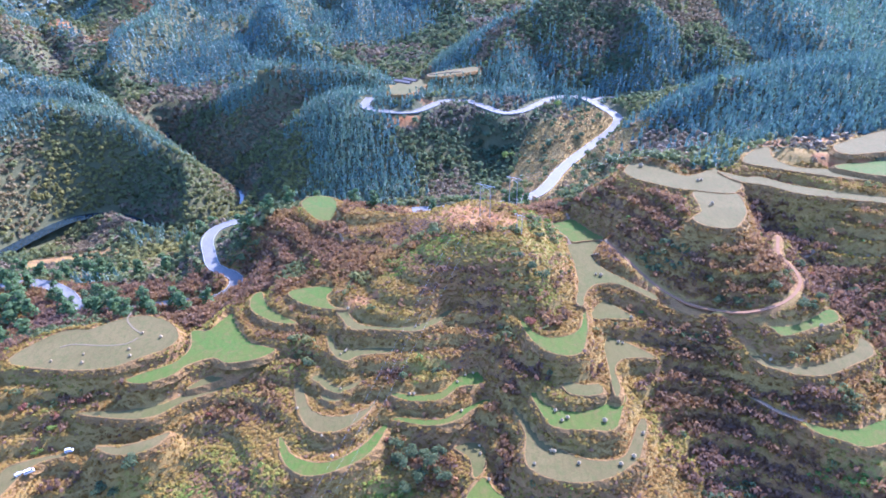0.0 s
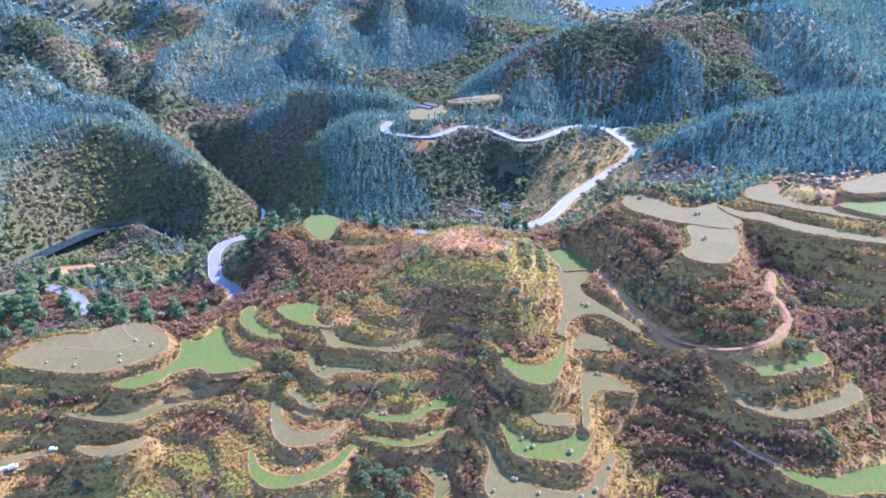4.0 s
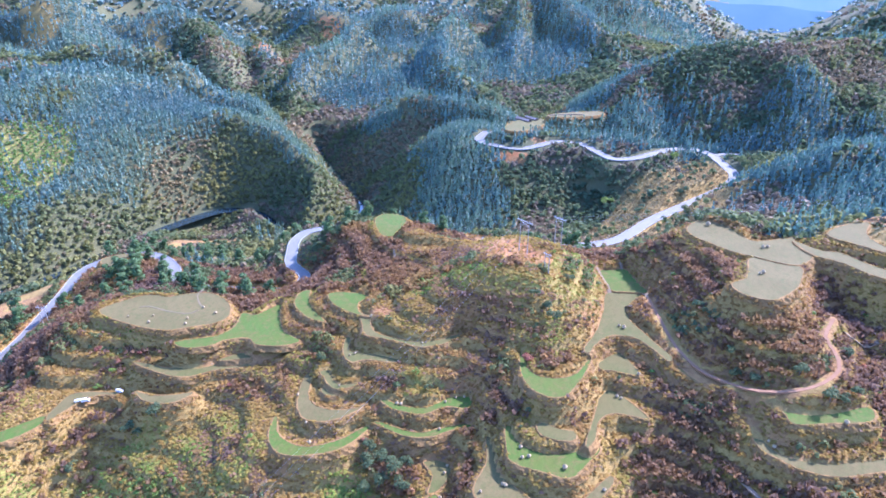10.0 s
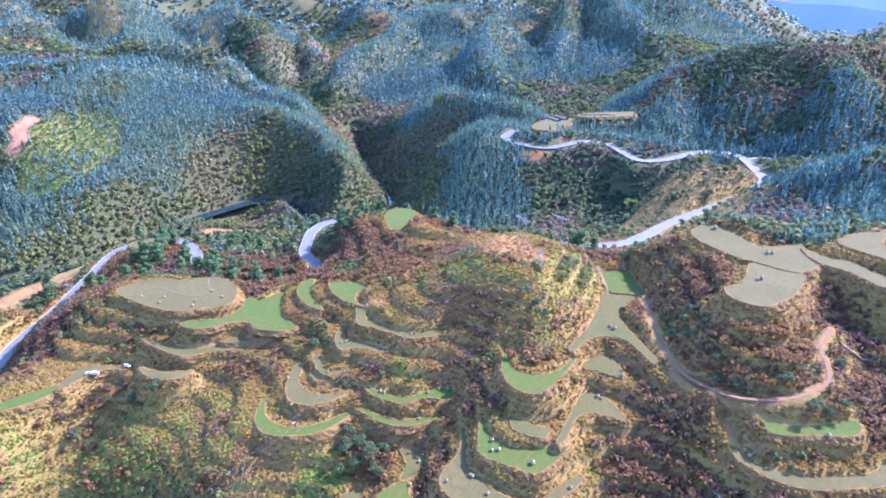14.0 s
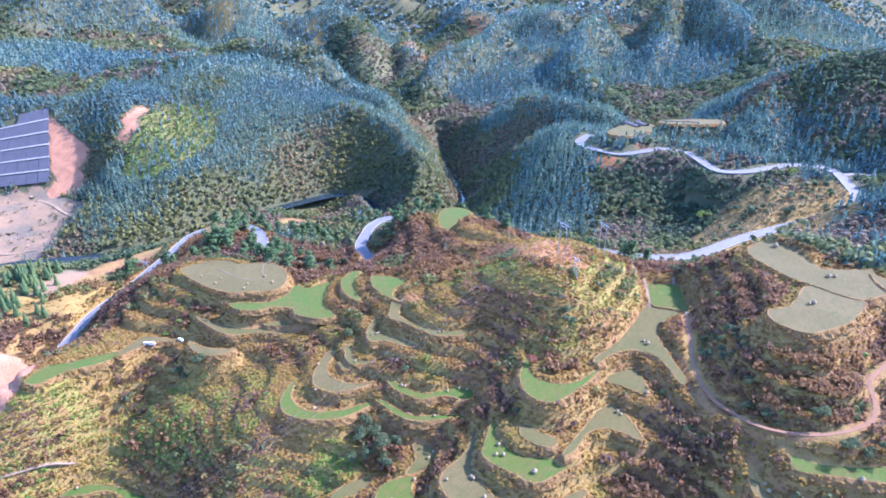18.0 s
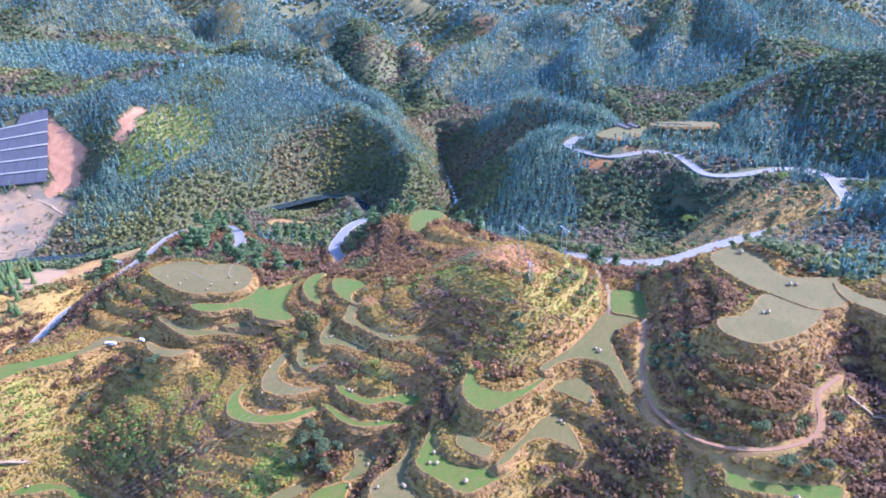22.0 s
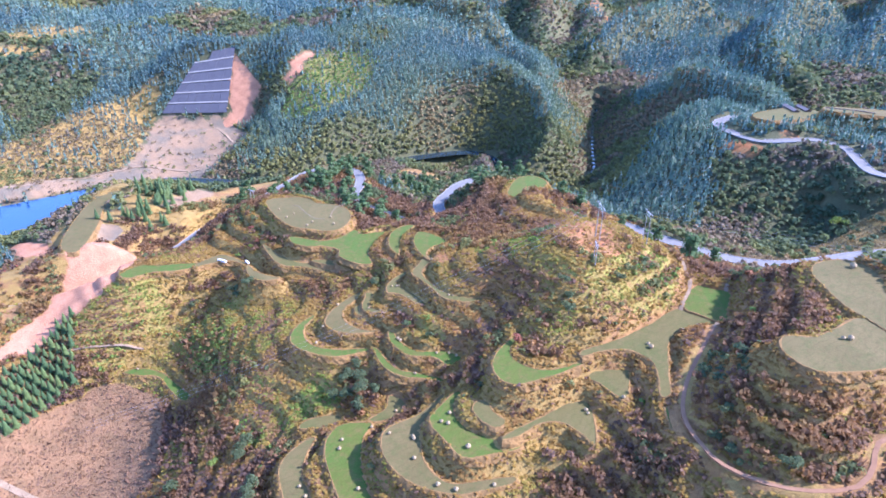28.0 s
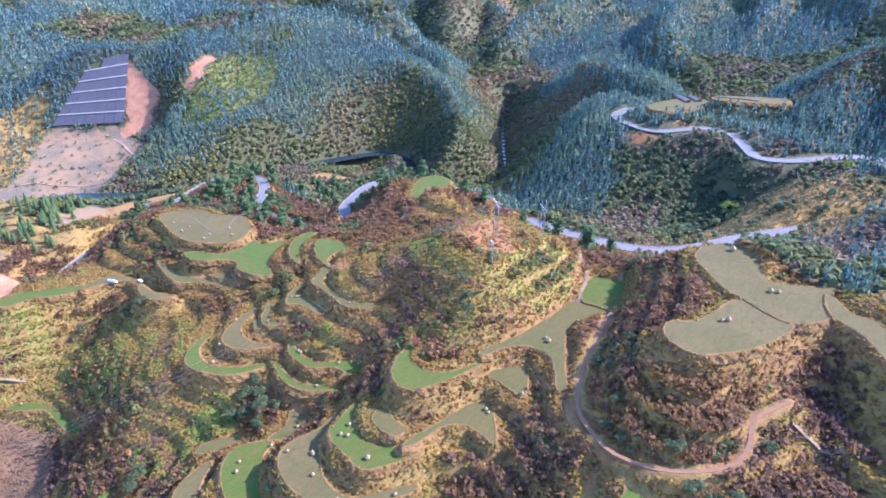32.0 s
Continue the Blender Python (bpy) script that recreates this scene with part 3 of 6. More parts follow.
def leafy(name, tones, rough=0.75, spec=0.25, through_light=0.42, sheen=0.0):
    """Foliage: a tone for each clump, varied from leaf to leaf."""
    def build(nt, b):
        geo = nt.nodes.new("ShaderNodeNewGeometry")
        rampn = nt.nodes.new("ShaderNodeValToRGB")
        cr = rampn.color_ramp
        cr.elements[0].color, cr.elements[1].color = (*tones[0], 1), (*tones[-1], 1)
        for k, tone in enumerate(tones[1:-1]):
            cr.elements.new((k + 1) / (len(tones) - 1)).color = (*tone, 1)
        attr = nt.nodes.new("ShaderNodeAttribute")
        attr.attribute_name = "tone"
        nt.links.new(attr.outputs["Fac"], rampn.inputs[0])
        leaf = nt.nodes.new("ShaderNodeMath")
        leaf.operation = "MULTIPLY_ADD"
        leaf.inputs[1].default_value, leaf.inputs[2].default_value = 0.34, 0.83
        nt.links.new(geo.outputs["Random Per Island"], leaf.inputs[0])
        scale = nt.nodes.new("ShaderNodeVectorMath")
        scale.operation = "SCALE"
        nt.links.new(rampn.outputs[0], scale.inputs[0])
        nt.links.new(leaf.outputs[0], scale.inputs["Scale"])
        nt.links.new(scale.outputs[0], b.inputs["Base Color"])
        b.inputs["Sheen Weight"].default_value = sheen
        thin = nt.nodes.new("ShaderNodeBsdfTranslucent")
        nt.links.new(scale.outputs[0], thin.inputs["Color"])
        both = node(nt, "ShaderNodeMixShader", Fac=through_light)
        nt.links.new(b.outputs[0], both.inputs[1])
        nt.links.new(thin.outputs[0], both.inputs[2])
        nt.links.new(both.outputs[0], nt.nodes["Material Output"].inputs["Surface"])
    return material(name, build, rough, spec)


def ground_material():
    def build(nt, b):
        fine, mid, big = noise_node(nt, 1.1, 8, 0.7), noise_node(nt, 0.16, 6), noise_node(nt, 0.03, 4)

        def cover(name):
            a = nt.nodes.new("ShaderNodeAttribute")
            a.attribute_name = name
            return a.outputs["Fac"]

        litter = mix(nt, stretch(nt, mid.outputs[0], 0.38, 0.62), (0.15, 0.086, 0.035), (0.215, 0.12, 0.04))
        dry = mix(nt, stretch(nt, mid.outputs[0], 0.38, 0.62), (0.218, 0.146, 0.041), (0.172, 0.114, 0.034))
        green = mix(nt, stretch(nt, mid.outputs[0], 0.36, 0.64), (0.15, 0.172, 0.028), (0.185, 0.138, 0.036))
        red = mix(nt, stretch(nt, mid.outputs[0], 0.36, 0.64), (0.24, 0.10, 0.036), (0.20, 0.112, 0.042))
        pink = mix(nt, stretch(nt, mid.outputs[0], 0.36, 0.64), (0.33, 0.165, 0.088), (0.25, 0.122, 0.064))
        wood = mix(nt, stretch(nt, big.outputs[0], 0.3, 0.7), (0.052, 0.058, 0.028), (0.072, 0.07, 0.03))
        stone = mix(nt, stretch(nt, big.outputs[0], 0.42, 0.58), (0.18, 0.122, 0.068), (0.11, 0.092, 0.062))
        harvest = mix(nt, stretch(nt, mid.outputs[0], 0.36, 0.64), (0.17, 0.098, 0.046), (0.12, 0.074, 0.034))
        c = litter
        patchy = nt.nodes.new("ShaderNodeMath")
        patchy.operation = "MULTIPLY_ADD"
        patchy.inputs[1].default_value, patchy.inputs[2].default_value = 1.5, -0.75
        tuft = noise_node(nt, 0.42, 6, 0.7)
        nt.links.new(tuft.outputs[0], patchy.inputs[0])
        for name, tint in (("wood", wood), ("dry", dry), ("green", green), ("red", red), ("stone", stone), ("pink", pink), ("harvest", harvest)):
            ragged = nt.nodes.new("ShaderNodeMath")
            ragged.operation = "ADD"
            nt.links.new(cover(name), ragged.inputs[0])
            nt.links.new(patchy.outputs[0], ragged.inputs[1])
            c = mix(nt, stretch(nt, ragged.outputs[0], 0.35, 0.65), c, tint)
        c = mix(nt, stretch(nt, fine.outputs[0], 0.36, 0.64), mix(nt, 1.0, c, (0.76, 0.74, 0.72), "MULTIPLY"), c)
        nt.links.new(c, b.inputs["Base Color"])
        bump(nt, b, fine.outputs[0], 1.0, 0.6)
    return material("hillside_soil_and_grass", build, 0.95, 0.15)


GROUND = ground_material()
def crop_material(name, base, second, weeds):
    """Crop or stubble: broad patches, faint plough lines and weedy spots."""
    def build(nt, b):
        big, mid, fine = noise_node(nt, 0.05, 3), noise_node(nt, 0.3, 5, 0.7), noise_node(nt, 2.2, 5)
        co = nt.nodes.new("ShaderNodeTexCoord")
        lines = node(nt, "ShaderNodeTexWave", Scale=0.11, Distortion=14.0, Detail=2.0)
        nt.links.new(co.outputs["Object"], lines.inputs["Vector"])
        c = mix(nt, stretch(nt, big.outputs[0], 0.36, 0.64), base, second)
        c = mix(nt, stretch(nt, mid.outputs[0], 0.48, 0.66), c, weeds)
        c = mix(nt, stretch(nt, lines.outputs[1], 0.80, 1.0), c, mix(nt, 1.0, c, (0.9, 0.9, 0.88), "MULTIPLY"))
        c = mix(nt, stretch(nt, fine.outputs[0], 0.35, 0.7), mix(nt, 1.0, c, (0.72, 0.72, 0.70), "MULTIPLY"), c)
        nt.links.new(c, b.inputs["Base Color"])
        bump(nt, b, fine.outputs[0], 0.7, 0.12)
    return material(name, build, 0.95, 0.15)


CROPS = {
    "green": crop_material("winter_crop", (0.042, 0.078, 0.009), (0.06, 0.075, 0.011), (0.088, 0.072, 0.02)),
    "pale": crop_material("dry_stubble", (0.098, 0.077, 0.028), (0.080, 0.065, 0.022), (0.064, 0.064, 0.018)),
    "mixed": crop_material("weedy_stubble", (0.084, 0.070, 0.022), (0.064, 0.066, 0.017), (0.092, 0.074, 0.026)),
}
BUND = plain("crumbling_earth_bank", (0.21, 0.122, 0.04), (0.13, 0.08, 0.03), 1.3, 0.95, 0.1, 0.5, 1.0)
ASPHALT = plain("pale_concrete_road", (0.125, 0.12, 0.108), (0.10, 0.096, 0.088), 0.8, 0.8, 0.3, 0.01)
LINE_PAINT = plain("white_barrier_paint", (0.24, 0.24, 0.23), (0.19, 0.19, 0.18), 2.0, 0.6)
TRACK = plain("red_earth_track", (0.15, 0.082, 0.042), (0.19, 0.105, 0.055), 0.7, 0.95, 0.15, 0.05)
STRAW = plain("bleached_straw", (0.27, 0.205, 0.11), (0.20, 0.15, 0.08), 6.0, 0.9, 0.2, 0.04)
BARK = plain("grey_brown_bark", (0.10, 0.075, 0.055), (0.16, 0.13, 0.10), 5.0, 0.95, 0.15, 0.03)
STEEL = plain("galvanised_steel", (0.42, 0.44, 0.46), (0.34, 0.36, 0.38), 3.0, 0.45, 0.5, 0.0)


def water(name, deep, shallow):
    def build(nt, b):
        n = noise_node(nt, 0.5, 4)
        nt.links.new(mix(nt, n.outputs[0], deep, shallow), b.inputs["Base Color"])
        bump(nt, b, n.outputs[0], 0.12, 0.05)
    return material(name, build, 0.12, 0.22)


# one river, two colours: gorge shade painted dark, then reflected sky painted blue
SHADE_TINTED_WATER = water("river_water_painted_shade", (0.010, 0.018, 0.022), (0.016, 0.026, 0.028))
SKY_TINTED_WATER = water("river_water_painted_sky_blue", (0.010, 0.034, 0.085), (0.014, 0.042, 0.10))


# ---- mesh helpers ----
def bulk(name, verts, tris, mat, tone=None, attrs=None, smooth=False):
    """One mesh object out of arrays of corners and triangles."""
    verts, tris = np.asarray(verts, np.float32), np.asarray(tris, np.int32)
    me = bpy.data.meshes.new(name)
    me.vertices.add(len(verts))
    me.vertices.foreach_set("co", verts.ravel())
    me.loops.add(tris.size)
    me.loops.foreach_set("vertex_index", tris.ravel())
    me.polygons.add(len(tris))
    me.polygons.foreach_set("loop_start", np.arange(0, tris.size, tris.shape[1], dtype=np.int32))
    me.polygons.foreach_set("loop_total", np.full(len(tris), tris.shape[1], np.int32))
    if smooth:
        me.polygons.foreach_set("use_smooth", np.ones(len(tris), bool))
    me.update(calc_edges=True)
    me.validate()
    for key, values in (attrs or {}).items():
        a = me.attributes.new(key, "FLOAT", "POINT")
        a.data.foreach_set("value", np.asarray(values, np.float32))
    if tone is not None:
        a = me.attributes.new("tone", "FLOAT", "POINT")
        a.data.foreach_set("value", np.asarray(tone, np.float32))
    me.materials.append(mat)
    return new(name, me)


def part(name, bm, mat, parent=None, label=""):
    me = bpy.data.meshes.new(name)
    bm.to_mesh(me)
    bm.free()
    me.materials.append(mat)
    ob = new(name, me)
    if parent is not None:
        ob.parent = parent
    if label:
        ob["label"] = label
    return ob


def thing(name, x=0, y=0, z=0, turn=0):
    ob = new(name)
    ob.empty_display_size = 0.5
    ob.matrix_world = pose(x, y, z, 0, 0, turn)
    return ob


# ---- the land: one sheet to the horizon ----
def spaced(lo, hi, step, end_lo, end_hi, grow=1.06, most=60.0):
    mid = list(np.arange(lo, hi + 1e-6, step))
    out, s = [], step
    v = lo
    while v > end_lo:
        s = min(s * grow, most)
        v -= s
        out.append(v)
    right, s, v = [], step, hi
    while v < end_hi:
        s = min(s * grow, most)
        v += s
        right.append(v)
    return np.array(out[::-1] + mid + right)


gx, gy = spaced(-250, 235, 1.8, -2600, 2600, 1.036), spaced(95, 335, 1.8, -1500, 2800, 1.030)
GX, GY = np.meshgrid(gx, gy)
GZ = ground(GX, GY)


def blob(x, y, cx, cy, rx, ry, turn=0.0, wob=0.5, seed=0):
    """A patch with a wavering outline: 1 inside, 0 outside."""
    c, s = math.cos(radians(turn)), math.sin(radians(turn))
    dx, dy = x - cx, y - cy
    d = np.hypot((c * dx + s * dy) / rx, (-s * dx + c * dy) / ry)
    return 1 - ramp(d + wob * (fbm(x, y, 0.5 * (rx + ry) * 0.5 + 4, 20 + seed) - 0.5), 0.8, 1.1)


# patches of cover: x, y, half sizes, turn
COVER = {
    "dry": [(12, 280, 30, 15, -10), (-30, 292, 22, 14, 20), (56, 196, 10, 26, -20), (66, 172, 9, 24, -25), (76, 150, 12, 22, -20), (-20, 143, 24, 14, 10), (-38, 188, 20, 14, 0), (-10, 205, 28, 10, 10), (-120, 150, 30, 22, 20), (-150, 128, 30, 20, 20), (-60, 165, 30, 10, 0), (105, 228, 22, 10, -30), (118, 218, 20, 8, -20), (95, 395, 45, 30, 45), (60, 345, 50, 16, 20), (120, 440, 30, 30, 40), (175, 300, 30, 16, -20), (222, 318, 34, 16, -10), (-160, 175, 16, 30, 0), (20, 245, 32, 18, 10), (-30, 225, 24, 10, 0), (135, 195, 16, 9, 0), (145, 172, 18, 6, 0), (-250, 160, 40, 20, 20), (-330, 130, 50, 40, 30), (50, 152, 16, 8, 0), (-416, 789, 26, 10, -40), (-786, 625, 45, 14, -30), (-845, 803, 60, 26, -30), (-727, 906, 60, 15, -30), (-798, 193, 60, 24, 60), (-758, 147, 45, 20, 60), (-864, 398, 40, 14, 50), (262, 448, 40, 10, 10), (240, 462, 36, 8, 15), (-30, 548, 30, 12, 10), (-255, 112, 34, 17, 40), (-27, 563, 30, 8, 5)],
    "green": [(-85, 140, 34, 22, 10), (-30, 128, 20, 12, 0), (44, 258, 16, 20, 0), (30, 236, 20, 10, 0), (-8, 238, 22, 10, 0), (-92, 142, 22, 14, 20), (-150, 112, 24, 12, 20), (-110, 125, 26, 12, 10), (-8, 192, 10, 7, 0), (-20, 146, 12, 8, 0), (-432, 385, 44, 66, 28), (-150, 95, 30, 14, 0), (132, 150, 12, 8, 0)],
    "red": [(10, 268, 16, 10, -10), (-34, 222, 8, 5, 0), (205, 292, 26, 7, -25), (190, 330, 26, 8, -10), (108, 350, 12, 6, 30), (140, 430, 9, 9, 0), (-30, 478, 16, 7, 0), (-544, 941, 38, 18, -40), (-478, 931, 34, 20, -40), (-474, 1065, 46, 20, -30), (-13, 505, 9, 5, 0), (275, 462, 36, 8, 10)],
    "pink": [(-262, 78, 20, 8, 20)],
    "stone": [(-240, 120, 12, 8, 0), (-262, 178, 9, 22, 30), (-455, 110, 22, 40, -10)],
}
# bare ground with a traced outline
OUTLINES = {
    "red": [[(4, 252), (16, 250), (30, 249), (34, 260), (28, 270), (14, 273), (2, 266)]],
    "pink": [[(-190, 129), (-216, 123), (-229, 110), (-230, 98), (-197, 84), (-179, 75), (-172, 60), (-162, 49), (-140, 20), (-120, 18), (-150, 46), (-153, 61), (-158, 81), (-162, 99), (-169, 116)], [(-545, 331), (-532, 335), (-513, 337), (-504, 341), (-496, 327), (-487, 318), (-493, 303), (-508, 288), (-509, 303), (-525, 315)], [(-490, 387), (-482, 396), (-469, 372), (-473, 355)]],
    "stone": [[(-560, 240), (-530, 270), (-508, 298), (-480, 300), (-455, 300), (-430, 262), (-412, 220), (-434, 165), (-440, 110), (-448, 60), (-462, 60), (-468, 120), (-478, 180), (-515, 215)]],
    "harvest": [[(-112, 30), (-118, 53), (-122, 69), (-121, 86), (-110, 97), (-96, 102), (-70, 96), (-45, 80), (-50, 60), (-70, 20), (-95, 10)]],
    "dry": [[(-585, 262), (-562, 242), (-515, 215), (-478, 180), (-468, 110), (-462, 40), (-520, 20), (-560, 100), (-590, 180)], [(20, 326), (34, 322), (60, 345), (75, 380), (100, 410), (125, 450), (130, 490), (112, 513), (95, 508), (91, 490), (66, 474), (52, 440), (40, 420), (30, 370)]],
}
OUTLINES = {k: [smooth_ring(r, 4) for r in v] for k, v in OUTLINES.items()}
COVER["harvest"] = []


def outline_cover(ring, x, y):
    out = np.zeros(x.shape)
    some = (x > ring[:, 0].min() - 6) & (x < ring[:, 0].max() + 6) & (y > ring[:, 1].min() - 6) & (y < ring[:, 1].max() + 6)
    if some.any():
        d, _ = edge_distance(ring, x[some], y[some])
        d = np.where(inside(ring, x[some], y[some]), d, -d)
        out[some] = ramp(d + 5 * (fbm(x[some], y[some], 9, 77) - 0.5), -0.8, 0.8)
    return out


def wooded(x, y):
    """1 where woods cover the land."""
    w = np.maximum(ramp(y + 0.25 * x + 18 * fbm(x, y, 50, 2), 330, 370), ramp(-x - 0.1 * y + 30 * fbm(x, y, 60, 6), 245, 285))
    w = np.maximum(w, blob(x, y, 166, 372, 66, 44, 12, 0.3, 5))
    return np.maximum(w, blob(x, y, -165, 345, 110, 60, 0, 0.5, 3))


def riser(x, y, z):
    """1 on the steep grassy banks of the old ledges, 0 on their treads."""
    f = z / 4.5 + 0.35 * fbm(x, y, 60, 9)
    f = f - np.floor(f)
    return ramp(f, 0.5, 0.62) * ramp(-f, -1.0, -0.92)


def open_far(x, y):
    """1 on the cleared, terraced slopes of the far hills."""
    return ramp(-x, -120, 80) * ramp(np.hypot(x, y - 100), 800, 900) * ramp(fbm(x, y, 110, 81, 4) + 0.05 * ramp(-x, 200, 600), 0.62, 0.70)


forest = wooded(GX, GY)
attrs = {"wood": forest.ravel()}
for kind, patches in COVER.items():
    total = np.zeros(GX.shape)
    for k, (cx, cy, rx, ry, turn) in enumerate(patches):
        total = np.maximum(total, blob(GX, GY, cx, cy, rx, ry, turn, 0.7, k))
    for ring in OUTLINES.get(kind, ()):
        total = np.maximum(total, outline_cover(ring, GX, GY))
    attrs[kind] = total.ravel()
# dry grass in broken patches over the near slopes
for kind, most in (("dry", 0.72), ("green", 0.5), ("red", 0.68)):
    attrs[kind] = attrs[kind] * most
spots = np.maximum(ramp(fbm(GX, GY, 26, 31), 0.5, 0.62), 0.8 * riser(GX, GY, GZ)) * (1 - forest)
attrs["dry"] = np.maximum(attrs["dry"], np.maximum(0.9 * spots, 0.34 * open_far(GX, GY)).ravel())
n, m = GX.shape
idx = np.arange(n * m).reshape(n, m)
quads = np.stack([idx[:-1, :-1], idx[:-1, 1:], idx[1:, 1:], idx[1:, :-1]], -1).reshape(-1, 4)
land = bulk("ground", np.stack([GX, GY, GZ], -1).reshape(-1, 3), quads, GROUND, attrs=attrs, smooth=True)
tagged(land, "brown autumn hillsides with dry grass and red earth", "ground", kind="structure")

# ---- backdrop ranges on the horizon, their haze painted as glow ----
def painted_haze_material(name, a, b, glow):
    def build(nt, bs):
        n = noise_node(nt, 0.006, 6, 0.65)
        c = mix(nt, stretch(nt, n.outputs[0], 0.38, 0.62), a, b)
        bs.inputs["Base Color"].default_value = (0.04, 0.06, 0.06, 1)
        # air haze painted as blue emission; the slopes themselves are no light source
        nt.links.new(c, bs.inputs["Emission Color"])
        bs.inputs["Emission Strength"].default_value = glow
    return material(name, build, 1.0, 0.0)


def far_range(name, radius, low, high, seed, mat, label):
    """A long wall of distant mountains with an uneven crest."""
    turn = np.radians(np.linspace(-100, 75, 420))
    x, y = 80 + radius * np.sin(turn), 100 + radius * np.cos(turn)
    crest = low + (high - low) * fbm(x, y, 700, seed, 5)
    back = np.stack([80 + (radius + 260) * np.sin(turn), 100 + (radius + 260) * np.cos(turn), crest], -1)
    foot = np.stack([x, y, np.full(len(x), -160.0)], -1)
    mid = 0.5 * (back + foot) + np.stack([0 * x, 0 * x, 30 * (fbm(x, y, 180, seed + 3) - 0.5)], -1)
    k = np.arange(len(x) - 1)
    n = len(x)
    quads = np.vstack([np.stack([k + o, k + 1 + o, k + 1 + n + o, k + n + o], -1) for o in (0, n)])
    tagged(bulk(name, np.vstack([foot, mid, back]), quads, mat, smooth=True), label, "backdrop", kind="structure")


far_range("backdrop_near", 1640, -40, 190, 57, painted_haze_material("painted_blue_haze_glow", (0.25, 0.42, 0.62), (0.31, 0.49, 0.69), 0.135), "backdrop of wooded hills beyond the valley, blue haze painted as glow")
far_range("backdrop_far", 2500, 60, 330, 51, painted_haze_material("painted_pale_haze_glow", (0.36, 0.55, 0.78), (0.43, 0.61, 0.84), 0.16), "backdrop of horizon mountains, pale blue haze painted as glow")

# ---- terrace fields ----
FIELD_LABELS = {"green": "level terrace field of green winter crop with earth bund", "pale": "level terrace field of pale dry stubble with earth bund", "mixed": "narrow terrace field of weedy stubble with earth bund"}


def terrace_field(name, level, crop, ring):
    cx, cy = ring.mean(0)
    top = thing("terrace_field", cx, cy, level)
    pts = ring - (cx, cy)
    bm = bmesh.new()
    rim = [bm.verts.new((x, y, 0.06 * math.sin(0.3 * x + 0.2 * y))) for x, y in pts]
    foot = [bm.verts.new((x * 1.01, y * 1.01, -1.0)) for x, y in pts]
    bm.faces.new(rim)
    for i in range(len(rim)):
        j = (i + 1) % len(rim)
        bm.faces.new((rim[i], foot[i], foot[j], rim[j]))
    bmesh.ops.triangulate(bm, faces=[f for f in bm.faces if len(f.verts) > 4])
    bmesh.ops.recalc_face_normals(bm, faces=bm.faces)
    part("bed", bm, CROPS[crop], top)
    bm = bmesh.new()
    tang = np.roll(pts, -1, 0) - np.roll(pts, 1, 0)
    tang /= np.maximum(np.linalg.norm(tang, axis=1), 1e-6)[:, None]
    out = np.stack([tang[:, 1], -tang[:, 0]], -1)
    area = 0.5 * np.sum(pts[:, 0] * np.roll(pts[:, 1], -1) - np.roll(pts[:, 0], -1) * pts[:, 1])
    out *= np.sign(area)
    rings = []
    wave = 1.4 * (fbm(ring[:, 0], ring[:, 1], 7, 91) - 0.4)[:, None]
    for off, up, sway in ((1.9, -2.1, 2.2), (1.0, -0.9, 1.6), (0.3, -0.02, 0.7), (0.0, 0.10, 0.4), (-0.15, 0.02, 0.9)):
        loose = 0.35 if off > 0.5 else 0.08
        rings.append([bm.verts.new((x + loose * random.uniform(-1, 1), y + loose * random.uniform(-1, 1), up + loose * random.uniform(-1, 1))) for x, y in pts + (off - 0.35 * sway * wave * (1 if off <= 0 else -1)) * out])
    for a, b in zip(rings, rings[1:]):
        for i in range(len(a)):
            j = (i + 1) % len(a)
            bm.faces.new((a[i], a[j], b[j], b[i]))
    bmesh.ops.recalc_face_normals(bm, faces=bm.faces)
    part("bund", bm, BUND, top, "pale trodden earth edge")
    tagged(top, FIELD_LABELS[crop], "field", "terrace fields on the slopes")


for row in FIELDS:
    terrace_field(*row)


# ---- roads and water ----
def ribbon(line, half, depth, lift=0.0, shift=0.0):
    """A strip along a line with thickness; half is one width or one for each point."""
    bm = bmesh.new()
    d = np.gradient(line[:, :2], axis=0)
    d /= np.linalg.norm(d, axis=1)[:, None]
    side = np.stack([d[:, 1], -d[:, 0]], -1)
    rows = []
    for p, s, h in zip(line, side, np.broadcast_to(half, len(line))):
        a, b = p[:2] + (shift - h) * s, p[:2] + (shift + h) * s
        rows.append([bm.verts.new((*a, p[2] + lift)), bm.verts.new((*b, p[2] + lift)), bm.verts.new((*b, p[2] + lift - depth)), bm.verts.new((*a, p[2] + lift - depth))])
    for r, s in zip(rows, rows[1:]):
        for i in range(4):
            j = (i + 1) % 4
            bm.faces.new((r[i], r[j], s[j], s[i]))
    bm.faces.new(rows[0])
    bm.faces.new(rows[-1][::-1])
    bmesh.ops.recalc_face_normals(bm, faces=bm.faces)
    return bm


def road(name, line, half, mat, label, edges=True):
    top = thing(name)
    part("carriageway", ribbon(line, half, 0.6), mat, top)
    if edges:
        for s in (-1, 1):
            part("kerb", ribbon(line, 0.16, 0.5, 0.24, s * (half - 0.05)), LINE_PAINT, top, "white-painted concrete kerb")
    tagged(top, label, "road", kind="structure")


